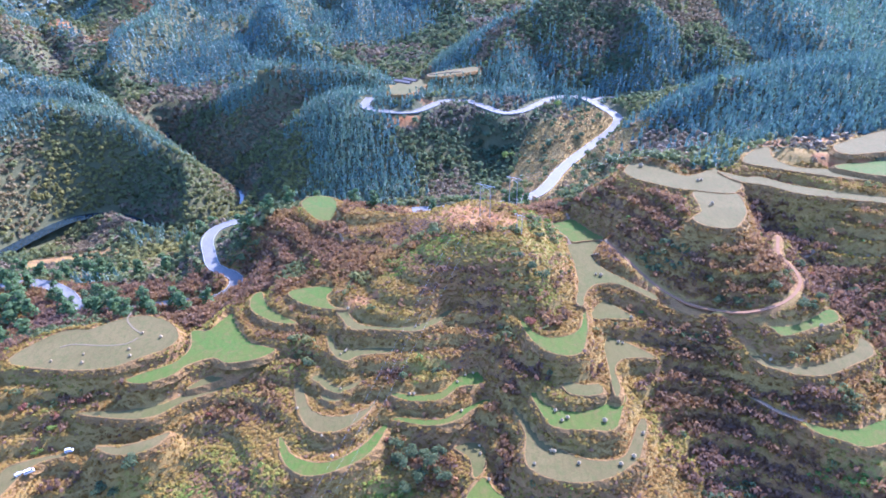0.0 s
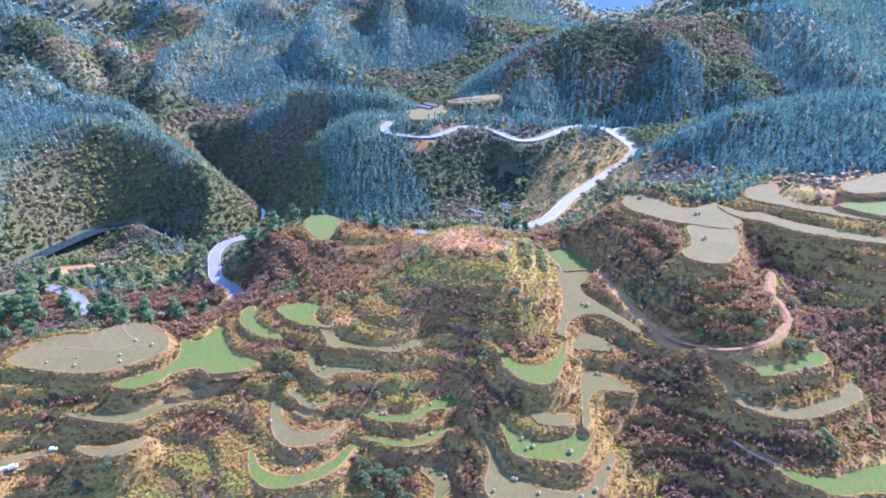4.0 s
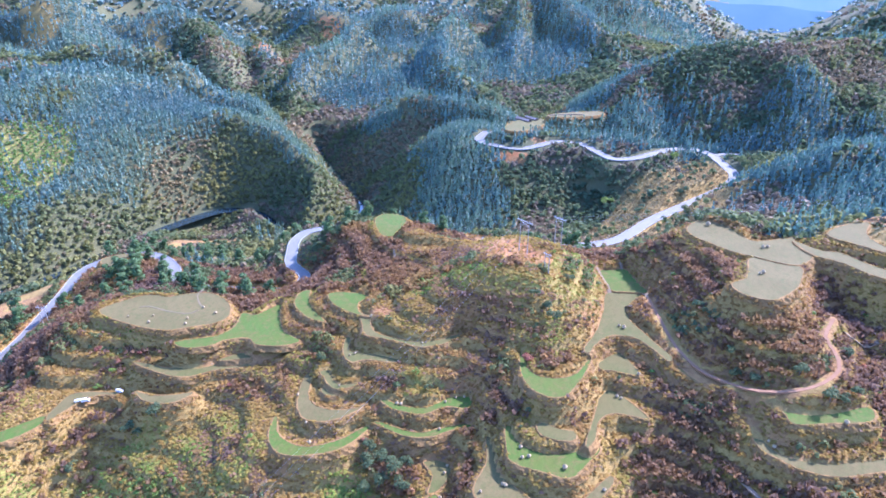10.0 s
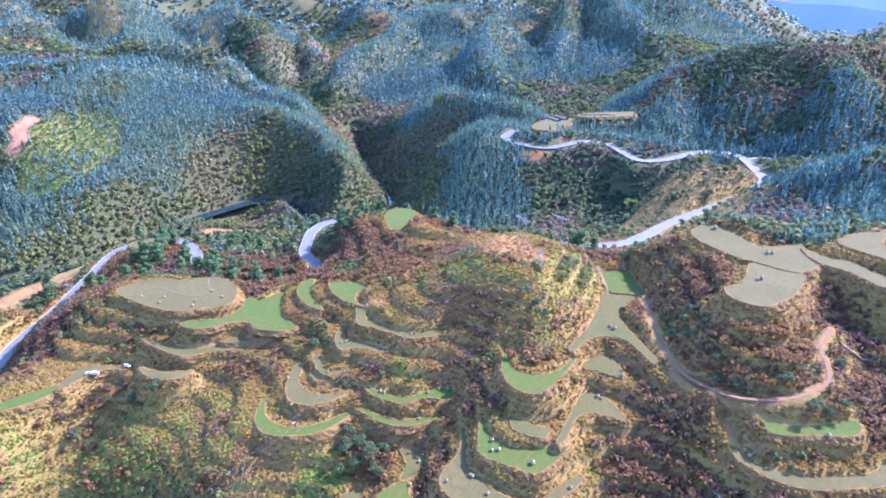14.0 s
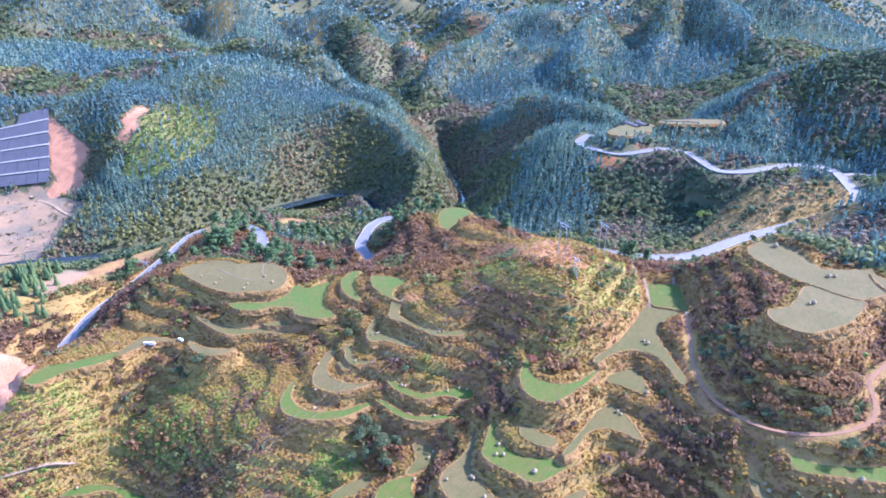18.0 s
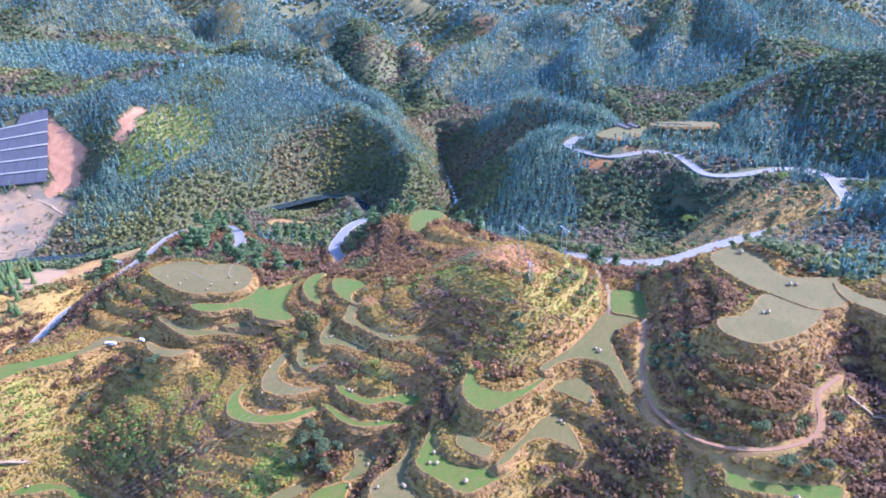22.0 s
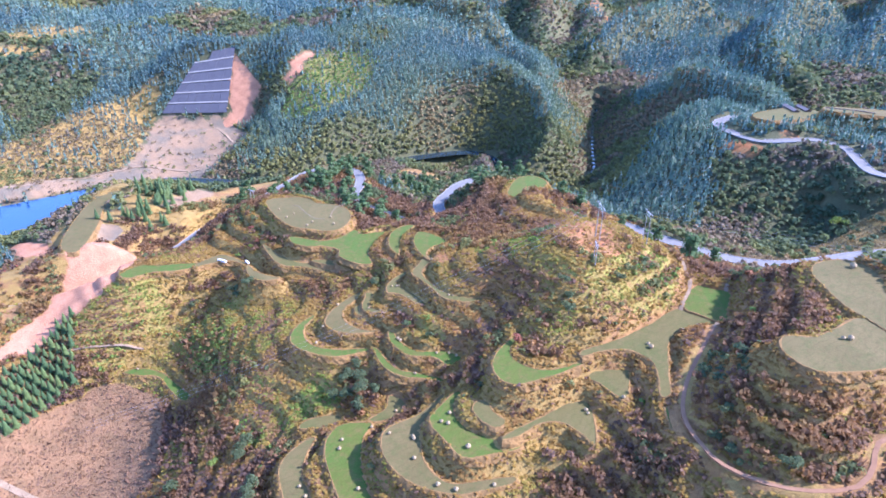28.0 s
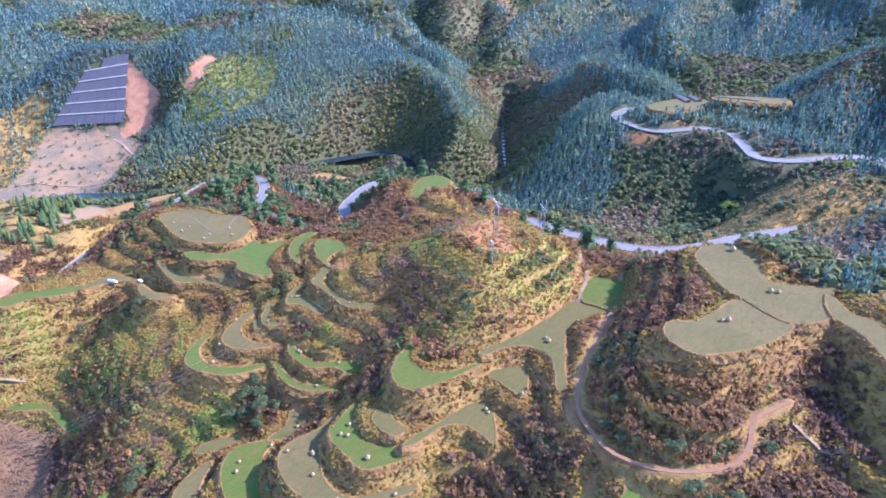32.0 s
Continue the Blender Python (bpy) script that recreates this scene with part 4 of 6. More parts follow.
road("road_east", BEDS[0][0], 3.6, ASPHALT, "pale grey concrete valley road with white kerbs")
road("road_west", BEDS[1][0], 3.2, ASPHALT, "pale grey concrete hill road with white kerbs")
road("road_side", BEDS[2][0], 2.2, ASPHALT, "narrow pale concrete side road", False)
road("road_track", BEDS[3][0], 0.65, TRACK, "bare red earth farm track", False)
near_end, far_end = int(np.argmin(np.abs(RIVER_LINE[:, 1] - 150))), int(np.argmin(np.hypot(RIVER_LINE[:, 0] + 262, RIVER_LINE[:, 1] - 470)))
for water_name, a, b, words in (("water_reach", 0, near_end, "broad river reach below bare banks, sky blue painted in"), ("water_river", near_end, far_end, "still river below wooded banks, shade painted dark"), ("water_stream", far_end, len(RIVER_LINE) - 1, "narrow stream in a shaded gorge")):
    piece = RIVER_LINE[a : b + 1]
    tagged(part(water_name, ribbon(piece[:, :3], piece[:, 3], 0.3), SKY_TINTED_WATER if water_name == "water_reach" else SHADE_TINTED_WATER), words, "river", kind="structure")

# ---- plants ----
def unit(rng, n):
    v = rng.normal(size=(n, 3))
    return v / np.linalg.norm(v, axis=1)[:, None]


def leaf_cloud(rng, n, rx, rz, base, size, flat=0.5, core=0.55, up=0.25):
    """n small leaf clumps, each a bent quad, spread through an uneven crown."""
    d = unit(rng, n)
    d[:, 2] = np.where(d[:, 2] < -0.3, -d[:, 2], d[:, 2])
    lumps = unit(rng, 5)
    bulge = 0.75 + 0.4 * np.clip((d @ lumps.T).max(1) - 0.45, 0, 1) * 1.6
    r = (core + (1 - core) * rng.random(n) ** 0.6) * bulge
    c = np.stack([d[:, 0] * rx * r, d[:, 1] * rx * r, base + rz * (0.5 + 0.5 * d[:, 2] * r)], -1)
    nrm = d + flat * unit(rng, n) + [0, 0, up]
    nrm /= np.linalg.norm(nrm, axis=1)[:, None]
    a = np.cross(nrm, unit(rng, n))
    a /= np.linalg.norm(a, axis=1)[:, None]
    b = np.cross(nrm, a)
    s = size * (0.6 + 0.8 * rng.random(n))[:, None]
    w = (0.55 + 0.5 * rng.random(n))[:, None]
    v = np.stack([c - a * s, c - b * s * w + nrm * s * 0.25, c + a * s, c + b * s * w + nrm * s * 0.25], 1)
    return v.reshape(-1, 3), np.arange(4 * n).reshape(-1, 4)


def whorls(rng, rows, arms, height, radius, base=0.12, droop=0.25):
    """A conifer: rows of drooping boughs that shorten towards the tip."""
    out = []
    for k in range(rows):
        u = k / rows
        z = height * (base + (1 - base) * u)
        r = radius * (1 - u) ** 0.8 * (0.8 + 0.35 * rng.random()) + 0.06 * radius
        turn = rng.random() * 6.28
        for j in range(arms):
            a = turn + 6.283 * (j + 0.35 * rng.random()) / arms
            rr = r * (0.75 + 0.45 * rng.random())
            w = 2.2 * rr / arms + 0.1
            d, s = np.array([math.cos(a), math.sin(a), 0]), np.array([-math.sin(a), math.cos(a), 0])
            lift = height * (1 - base) / rows
            o = np.array([0, 0, z])
            out += [o + [0, 0, lift * 0.95], o + d * rr * 0.6 + s * w - [0, 0, droop * rr * 0.3], o + d * rr - [0, 0, droop * rr], o + d * rr * 0.6 - s * w - [0, 0, droop * rr * 0.3]]
    v = np.array(out)
    return v, np.arange(len(v)).reshape(-1, 4)


def twigs(rng, n, rx, rz):
    """A leafless bush: thin upright blades fanning out, with a few last leaves."""
    d = unit(rng, n)
    d[:, 2] = np.abs(d[:, 2]) + 0.35
    d /= np.linalg.norm(d, axis=1)[:, None]
    tip = d * np.array([rx, rx, rz]) * (0.7 + 0.5 * rng.random((n, 1)))
    foot = 0.12 * rx * unit(rng, n) * [1, 1, 0]
    side = np.cross(d, unit(rng, n))
    side /= np.linalg.norm(side, axis=1)[:, None]
    side *= 0.11 * rx * (0.6 + rng.random((n, 1)))
    mid = 0.55 * tip + 0.45 * foot
    v = np.stack([foot, mid - side, tip, mid + side], 1).reshape(-1, 3)
    lv, _ = leaf_cloud(rng, max(3, n // 2 + 2), rx * 0.9, rz * 0.75, rz * 0.05, 0.28 * rx, 0.7, 0.4)
    v = np.vstack([v, lv])
    return v, np.arange(len(v)).reshape(-1, 4)


def scatter(name, kinds, x, y, z, size, tone, mat, label, category, rng):
    """One mesh of many plants: each takes one of the kinds at its place, size and turn."""
    vs, qs, ts, base = [], [], [], 0
    which = rng.integers(0, len(kinds), len(x))
    for k, (v, q) in enumerate(kinds):
        i = np.nonzero(which == k)[0]
        if not len(i):
            continue
        a = rng.random(len(i)) * 6.283
        c, s = np.cos(a), np.sin(a)
        sx = size[i][:, None]
        sz = sx * (0.8 + 0.4 * rng.random((len(i), 1)))
        px = (c[:, None] * v[:, 0] - s[:, None] * v[:, 1]) * sx + x[i][:, None]
        py = (s[:, None] * v[:, 0] + c[:, None] * v[:, 1]) * sx + y[i][:, None]
        pz = v[:, 2] * sz + z[i][:, None]
        vs.append(np.stack([px, py, pz], -1).reshape(-1, 3))
        qs.append((q[None] + base + (np.arange(len(i)) * len(v))[:, None, None]).reshape(-1, 4))
        ts.append(np.repeat(tone[i], len(v)))
        base += len(v) * len(i)
    ob = bulk(name, np.vstack(vs), np.vstack(qs), mat, np.concatenate(ts))
    return tagged(ob, label, category, kind="stuff")


# needle greens shifted towards blue, with distance haze painted into the tones
CONIFER = leafy("conifer_needles_haze_blue", [(0.046, 0.096, 0.090), (0.062, 0.120, 0.098), (0.086, 0.142, 0.090), (0.122, 0.165, 0.080)], 0.7, 0.35, 0.4, 0.45)
BROADLEAF = leafy("evergreen_leaves", [(0.058, 0.088, 0.044), (0.088, 0.112, 0.046), (0.130, 0.138, 0.046), (0.18, 0.165, 0.048)], 0.8, 0.2, 0.5)
SCRUB = leafy("withered_brown_leaves", [(0.118, 0.074, 0.054), (0.146, 0.087, 0.050), (0.174, 0.100, 0.043), (0.200, 0.126, 0.040)], 0.8, 0.2, 0.5)
LEAFLESS = leafy("grey_brown_twigs", [(0.10, 0.085, 0.06), (0.13, 0.10, 0.062), (0.16, 0.12, 0.06), (0.19, 0.145, 0.06)])
SPRUCE = leafy("young_fir_needles", [(0.042, 0.084, 0.034), (0.064, 0.108, 0.036), (0.10, 0.14, 0.04)])
FRESH = leafy("yellow_green_leaves", [(0.062, 0.118, 0.021), (0.098, 0.158, 0.027), (0.145, 0.192, 0.034)])
RUSSET = leafy("russet_autumn_leaves", [(0.22, 0.075, 0.05), (0.26, 0.13, 0.05), (0.33, 0.22, 0.05)])
GRASS = leafy("dry_grass_blades", [(0.172, 0.096, 0.028), (0.200, 0.124, 0.029), (0.196, 0.144, 0.029), (0.122, 0.160, 0.027)], 0.9, 0.1, 0.4)

rng = np.random.default_rng(7)
shrub_kinds = [leaf_cloud(rng, 30, 1.0, 1.5, -0.1, 0.27, 0.6, 0.45) for _ in range(5)]
bare_kinds = [twigs(rng, 9, 1.1, 1.6) for _ in range(6)]


def grass_tuft(rng, n=4):
    """A few broad bent blades of grass that lean outwards."""
    a = rng.random(n) * 6.283
    d = np.stack([np.cos(a), np.sin(a), np.zeros(n)], -1)
    s = np.stack([-np.sin(a), np.cos(a), np.zeros(n)], -1)
    h, w = (0.28 + 0.3 * rng.random((n, 1))), 0.10 + 0.12 * rng.random((n, 1))
    up = np.array([0, 0, 1.0])
    foot = d * 0.1 - 0.1 * up
    v = np.stack([foot - s * w, foot + s * w, foot + d * 0.32 + up * h + s * w * 0.7, foot + d * 0.32 + up * h * 0.9 - s * w * 0.7], 1)
    return v.reshape(-1, 3), np.arange(4 * n).reshape(-1, 4)




def tall_grass(rng, n=5):
    """A clump of upright grass: broad sprays fanning out from one root."""
    a = rng.random(n) * 6.283
    lean = 0.15 + 0.4 * rng.random((n, 1))
    d = np.stack([np.cos(a), np.sin(a), np.zeros(n)], -1)
    s = np.stack([-np.sin(a), np.cos(a), np.zeros(n)], -1)
    h, w = 0.45 + 0.4 * rng.random((n, 1)), 0.22 + 0.16 * rng.random((n, 1))
    up = np.array([0, 0, 1.0])
    foot = 0.45 * unit(rng, n) * [1, 1, 0] - 0.12 * up
    v = np.stack([foot - s * w, foot + s * w, foot + d * lean + up * h + s * w * 0.9, foot + d * lean + up * h * 0.85 - s * w * 0.9], 1)
    return v.reshape(-1, 3), np.arange(4 * n).reshape(-1, 4)


tuft_kinds = [grass_tuft(rng) for _ in range(6)]
tall_kinds = [tall_grass(rng) for _ in range(3)]
mound_kinds = [leaf_cloud(rng, 5, 0.66, 0.5, 0.0, 0.38, 0.5, 0.4, 2.4) for _ in range(8)]


def spire(rng, n, h, r):
    """A narrow conifer seen from afar: drooping sprays on a ragged cone."""
    u = rng.random(n) ** 1.25 * 0.96
    u[:2] = 0.93
    a = rng.random(n) * 6.283
    rad = r * (1 - u) ** 0.85 * (0.6 + 0.55 * rng.random(n))
    d = np.stack([np.cos(a), np.sin(a), np.zeros(n)], -1)
    side = np.stack([-np.sin(a), np.cos(a), np.zeros(n)], -1)
    c = d * rad[:, None] * 0.55 + np.stack([0 * u, 0 * u, h * u], -1)
    w = (0.30 * r + 0.40 * r * (1 - u))[:, None] * (0.7 + 0.6 * rng.random((n, 1)))
    up = np.array([0, 0, 1.0])
    long = h * 0.15 * (0.7 + 0.6 * rng.random((n, 1)))
    v = np.stack([c - d * 0.1 + up * long, c - side * w + d * 0.3 * w, c + d * rad[:, None] * 0.55 - up * long * 0.9, c + side * w + d * 0.3 * w], 1)
    return v.reshape(-1, 3), np.arange(4 * n).reshape(-1, 4)


fir_kinds = [spire(rng, 14, 7.4 + 2.2 * rng.random(), 2.0) for _ in range(6)]
pine_kinds = [leaf_cloud(rng, 13, 2.0, 4.8, 1.0, 1.3, 0.5, 0.45) for _ in range(5)]
oak_kinds = [leaf_cloud(rng, 13, 2.2, 4.6, 0.0, 1.35, 0.5, 0.45) for _ in range(5)]
far_fir = [spire(rng, 9, 9.0 + 2.0 * rng.random(), 3.0) for _ in range(5)]
far_oak = [leaf_cloud(rng, 9, 3.2, 5.6, 0.0, 2.1, 0.5, 0.45) for _ in range(5)]
farther = [leaf_cloud(rng, 8, 6.0, 8.0, 0.0, 3.6, 0.3) for _ in range(4)]


def cover_at(kind, x, y):
    total = np.zeros(x.shape)
    for k, (cx, cy, rx, ry, turn) in enumerate(COVER[kind]):
        total = np.maximum(total, blob(x, y, cx, cy, rx, ry, turn, 0.7, k))
    for ring in OUTLINES.get(kind, ()):
        total = np.maximum(total, outline_cover(ring, x, y))
    return total


def free_ground(x, y, gap=0.8, road_gap=1.0, bank=0.8):
    """Where plants may stand: off fields, roads, water and bare ground."""
    ok = np.ones(x.shape, bool)
    for _, _, _, ring in FIELDS:
        some = (x > ring[:, 0].min() - 4) & (x < ring[:, 0].max() + 4) & (y > ring[:, 1].min() - 4) & (y < ring[:, 1].max() + 4)
        i = np.nonzero(some)[0]
        if len(i):
            d, _ = edge_distance(ring, x[i], y[i])
            ok[i] &= (d > gap) & ~inside(ring, x[i], y[i])
    for line, half, _ in BEDS:
        d, _ = edge_distance(line, x, y, False)
        ok &= d > half + road_gap
    d, k = edge_distance(RIVER_LINE, x, y, False)
    ok &= d > RIVER_LINE[np.clip(k.astype(int), 0, len(RIVER_LINE) - 1), 3] + bank
    for kind in ("pink", "stone", "harvest"):
        ok &= cover_at(kind, x, y) < 0.5
    ok &= ~inside(np.array(QUARRY_PLAN), x, y)
    ok &= (np.hypot(x + 31, y - 551) > 15) & (np.hypot((x - 1) / 1.6, y - 562) > 13)
    return ok


def field_gap(x, y, most=9.0):
    """Distance to the nearest field edge, up to a limit."""
    out = np.full(x.shape, most)
    for _, _, _, ring in FIELDS:
        some = (x > ring[:, 0].min() - most) & (x < ring[:, 0].max() + most) & (y > ring[:, 1].min() - most) & (y < ring[:, 1].max() + most)
        i = np.nonzero(some)[0]
        if len(i):
            out[i] = np.minimum(out[i], edge_distance(ring, x[i], y[i])[0])
    return out


def jittered(x0, x1, y0, y1, step):
    ax, ay = np.meshgrid(np.arange(x0, x1, step), np.arange(y0, y1, step))
    ax, ay = ax.ravel(), ay.ravel()
    return ax + (rng.random(len(ax)) - 0.5) * step * 1.3, ay + (rng.random(len(ay)) - 0.5) * step * 1.3


# near slopes: leafless brown scrub, evergreen bushes, fresh green bushes, grass
x, y = jittered(-250, 260, 45, 345, 1.4)
keep = (wooded(x, y) < 0.5) & (x < 40 + 0.75 * y)
x, y = x[keep], y[keep]
keep = free_ground(x, y, 0.9)
x, y = x[keep], y[keep]
dryness, fresh, red = cover_at("dry", x, y), cover_at("green", x, y), cover_at("red", x, y)
thick = fbm(x, y, 24, 41)
bank = riser(x, y, ground(x, y))
shade_side = ramp(x, 78, 92) * ramp(-y, -236, -222) + ramp(-x, 95, 130) * ramp(y, 160, 180) + blob(x, y, -95, 255, 60, 32) + blob(x, y, 100, 265, 16, 22)
chance = 0.24 + 0.7 * ramp(thick, 0.40, 0.56) + 0.5 * shade_side - 0.5 * dryness - 0.9 * red - 0.3 * blob(x, y, 10, 275, 34, 22) - 0.35 * fresh - 0.75 * bank - 0.42 * blob(x, y, -72, 134, 78, 38, 8, 0.9, 4) * ramp(thick, 0.62, 0.5)
keep = rng.random(len(x)) < chance * (0.08 + 0.92 * ramp(field_gap(x, y), 2.5, 8.5))
x, y, fresh, dryness = x[keep], y[keep], fresh[keep], dryness[keep]
z = ground(x, y)
green_clump = fbm(x, y, 17, 43) + 0.10 * blob(x, y, 40, 240, 22, 30) + 0.12 * blob(x, y, -150, 240, 60, 40)
pick = rng.random(len(x))
size = 0.75 + 1.0 * rng.random(len(x)) ** 1.5
is_fresh = pick < 0.02 + 0.55 * fresh
is_red = ~is_fresh & (pick > 0.988)
is_green = ~is_fresh & ~is_red & (green_clump + 0.16 * (pick - 0.5) > 0.675)
is_bare = ~is_fresh & ~is_red & ~is_green
tone = np.clip(0.5 + 1.3 * (fbm(x, y, 30, 47) - 0.5) + 0.35 * (rng.random(len(x)) - 0.5), 0, 1)
scatter("scrub", bare_kinds, x[is_bare], y[is_bare], z[is_bare], size[is_bare] * 1.35, tone[is_bare], SCRUB, "leafless purple-brown scrub on the terrace banks", "bushes", rng)
scatter("evergreen_bushes", shrub_kinds, x[is_green], y[is_green], z[is_green], size[is_green] * 1.15, tone[is_green], BROADLEAF, "dark evergreen bushes among brown scrub", "bushes", rng)
scatter("fresh_bushes", shrub_kinds, x[is_fresh], y[is_fresh], z[is_fresh], size[is_fresh] * 0.8, tone[is_fresh], FRESH, "bright yellow-green bushes on the open slope", "bushes", rng)
scatter("russet_bushes", shrub_kinds, x[is_red], y[is_red], z[is_red], size[is_red] * 1.1, tone[is_red], RUSSET, "red and orange autumn bushes", "bushes", rng)

x, y = jittered(-250, 230, 40, 345, 1.12)
keep = (wooded(x, y) < 0.6) & (x < 30 + 0.7 * y) & (x > -170 - 0.45 * (y - 40)) | (rng.random(len(x)) < 0.12)
x, y = x[keep], y[keep]
keep = free_ground(x, y, 0.5) & (rng.random(len(x)) > 0.55 * cover_at("red", x, y))
x, y = x[keep], y[keep]
z = ground(x, y)
lush = np.maximum(np.maximum(cover_at("dry", x, y), 0.8 * riser(x, y, z)), ramp(fbm(x, y, 26, 31), 0.5, 0.62))
leafy_spot = cover_at("green", x, y) * ramp(fbm(x, y, 13, 35), 0.38, 0.56)
is_grass = rng.random(len(x)) < 0.35 + 0.6 * np.maximum(lush, 1 - ramp(field_gap(x, y), 3.5, 8.8))
tone = np.clip(0.42 + 1.5 * (fbm(x, y, 20, 53) - 0.5) + 0.35 * (rng.random(len(x)) - 0.5) + 0.5 * leafy_spot, 0, 1)
size = 0.75 + 0.7 * rng.random(len(x))
scatter("dry_grass", mound_kinds + tall_kinds[:2], x[is_grass], y[is_grass], z[is_grass] - 0.05, size[is_grass], tone[is_grass], GRASS, "clumps of dry ochre grass on the banks", "grass", rng)
low = ~is_grass
scatter("low_scrub", mound_kinds, x[low], y[low], z[low] - 0.05, size[low] * 1.1, tone[low], SCRUB, "low brown brushwood between the bushes", "bushes", rng)

# a ragged fringe of grass round the fields, and rough grass by the valley road
fx, fy, fz = [], [], []
for _, level, _, ring in FIELDS:
    walk_round = np.repeat(ring, 5, 0) + (rng.random((5 * len(ring), 2)) - 0.5) * 3.6
    walk_round = walk_round[~inside(ring, walk_round[:, 0], walk_round[:, 1])]
    d, _ = edge_distance(ring, walk_round[:, 0], walk_round[:, 1])
    fx.append(walk_round[:, 0])
    fy.append(walk_round[:, 1])
    fz.append(np.maximum(ground(walk_round[:, 0], walk_round[:, 1]), level - 0.15 - 0.95 * d))
x, y, z = np.concatenate(fx), np.concatenate(fy), np.concatenate(fz)
keep = free_ground(x, y, 0.05)
x, y, z = x[keep], y[keep], z[keep]
scatter("field_edge_grass", tuft_kinds + mound_kinds[:5], x, y, z - 0.05, 0.6 + 0.6 * rng.random(len(x)), np.clip(0.35 + 0.5 * (rng.random(len(x)) - 0.5), 0, 1), GRASS, "ragged dry grass along the field edges", "grass", rng)
x, y = jittered(10, 150, 318, 520, 1.7)
keep = cover_at("dry", x, y) > 0.5
x, y = x[keep], y[keep]
keep = free_ground(x, y, 0.5)
x, y = x[keep], y[keep]
STRAW_GRASS = leafy("bleached_valley_grass", [(0.15, 0.11, 0.055), (0.19, 0.145, 0.07), (0.20, 0.165, 0.085), (0.15, 0.14, 0.055)], 0.9, 0.1, 0.4)
scatter("valley_grass", tuft_kinds, x, y, ground(x, y) - 0.05, 1.5 + 1.0 * rng.random(len(x)), np.clip(fbm(x, y, 18, 57) - 0.15 + 0.4 * (rng.random(len(x)) - 0.5), 0, 1), STRAW_GRASS, "rough dry grass beside the valley road", "grass", rng)


# woods of the middle distance
def woods(tag, x0, x1, y0, y1, step, firs, oaks, big, extra):
    x, y = jittered(x0, x1, y0, y1, step)
    keep = (wooded(x, y) > 0.45) & (x < 100 + 0.95 * y) & extra(x, y)
    x, y = x[keep], y[keep]
    open_land = np.maximum(np.maximum(cover_at("dry", x, y), cover_at("red", x, y)), open_far(x, y))
    keep = free_ground(x, y, 2.0, 2.5) & (rng.random(len(x)) > (0.8 - 0.3 * ramp(np.hypot(x, y - 100), 750, 900)) * open_land)
    x, y = x[keep], y[keep]
    z = ground(x, y)
    fresh = cover_at("green", x, y)
    mixn = 0.16 * np.maximum(np.maximum(blob(x, y, -285, 572, 130, 42, -33, 0.4, 6), blob(x, y, -150, 610, 130, 44, -15, 0.4, 7)), blob(x, y, 190, 395, 100, 60, 10, 0.3, 8)) - 0.15 * blob(x, y, 140, 625, 130, 75, 0, 0.4, 9) - 0.18 * blob(x, y, -165, 345, 120, 70, 0, 0.3, 3) + fbm(x, y, 110, 61, 4) + 0.13 * (rng.random(len(x)) - 0.5)
    size = big * (0.65 + 0.6 * rng.random(len(x)))
    tone = np.clip(0.35 + 0.3 * ramp(-z, 0, 45) + 1.5 * (fbm(x, y, 80, 63) - 0.5) + 0.3 * (rng.random(len(x)) - 0.5), 0, 1)
    bright = rng.random(len(x)) < 0.85 * fresh
    fir = ~bright & (mixn + 0.16 * ramp(z, -45, 25) - 0.10 > 0.515)
    brown = ~bright & ~fir & (fbm(x, y, 45, 67) + 0.2 * rng.random(len(x)) + 0.05 * ramp(-z, 10, 45) > 0.70)
    oak = ~bright & ~fir & ~brown
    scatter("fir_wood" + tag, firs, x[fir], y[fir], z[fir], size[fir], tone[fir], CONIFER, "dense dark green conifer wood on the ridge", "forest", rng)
    scatter("mixed_wood" + tag, oaks, x[oak], y[oak], z[oak], size[oak] * 0.95, tone[oak], BROADLEAF, "olive green broadleaf wood on the slope", "forest", rng)
    scatter("bare_wood" + tag, oaks, x[brown], y[brown], z[brown], size[brown] * 0.85, tone[brown], LEAFLESS, "brown leafless wood on the slope", "forest", rng)
    if bright.any():
        scatter("young_wood" + tag, oaks, x[bright], y[bright], z[bright], size[bright] * 0.6, tone[bright], FRESH, "light yellow-green young growth on the ridge", "forest", rng)


woods("", -660, 480, 40, 745, 3.25, fir_kinds, oak_kinds + pine_kinds[:3], 0.86, lambda x, y: (np.hypot(x, y - 100) < 640))
woods("_beyond", -1250, 900, 0, 1290, 5.4, far_fir, far_oak, 0.98, lambda x, y: (np.hypot(x, y - 100) >= 640) & (np.hypot(x, y - 100) < 1180))
woods("_far", -1500, 1200, 0, 1620, 10, far_oak, far_oak, 1.35, lambda x, y: (np.hypot(x, y - 100) >= 1180) & (np.hypot(x, y - 100) < 1500))
woods("_horizon", -2000, 1900, 0, 2100, 22, farther, farther, 1.0, lambda x, y: (np.hypot(x, y - 100) >= 1500) & (np.hypot(x, y - 100) < 2000))


# single trees that stand out
def mesh_part(name, pair, mat, parent, tone=0.4, label=""):
    ob = bulk(name, pair[0], pair[1], mat, np.full(len(pair[0]), tone))
    ob.parent = parent
    if label:
        ob["label"] = label
    return ob


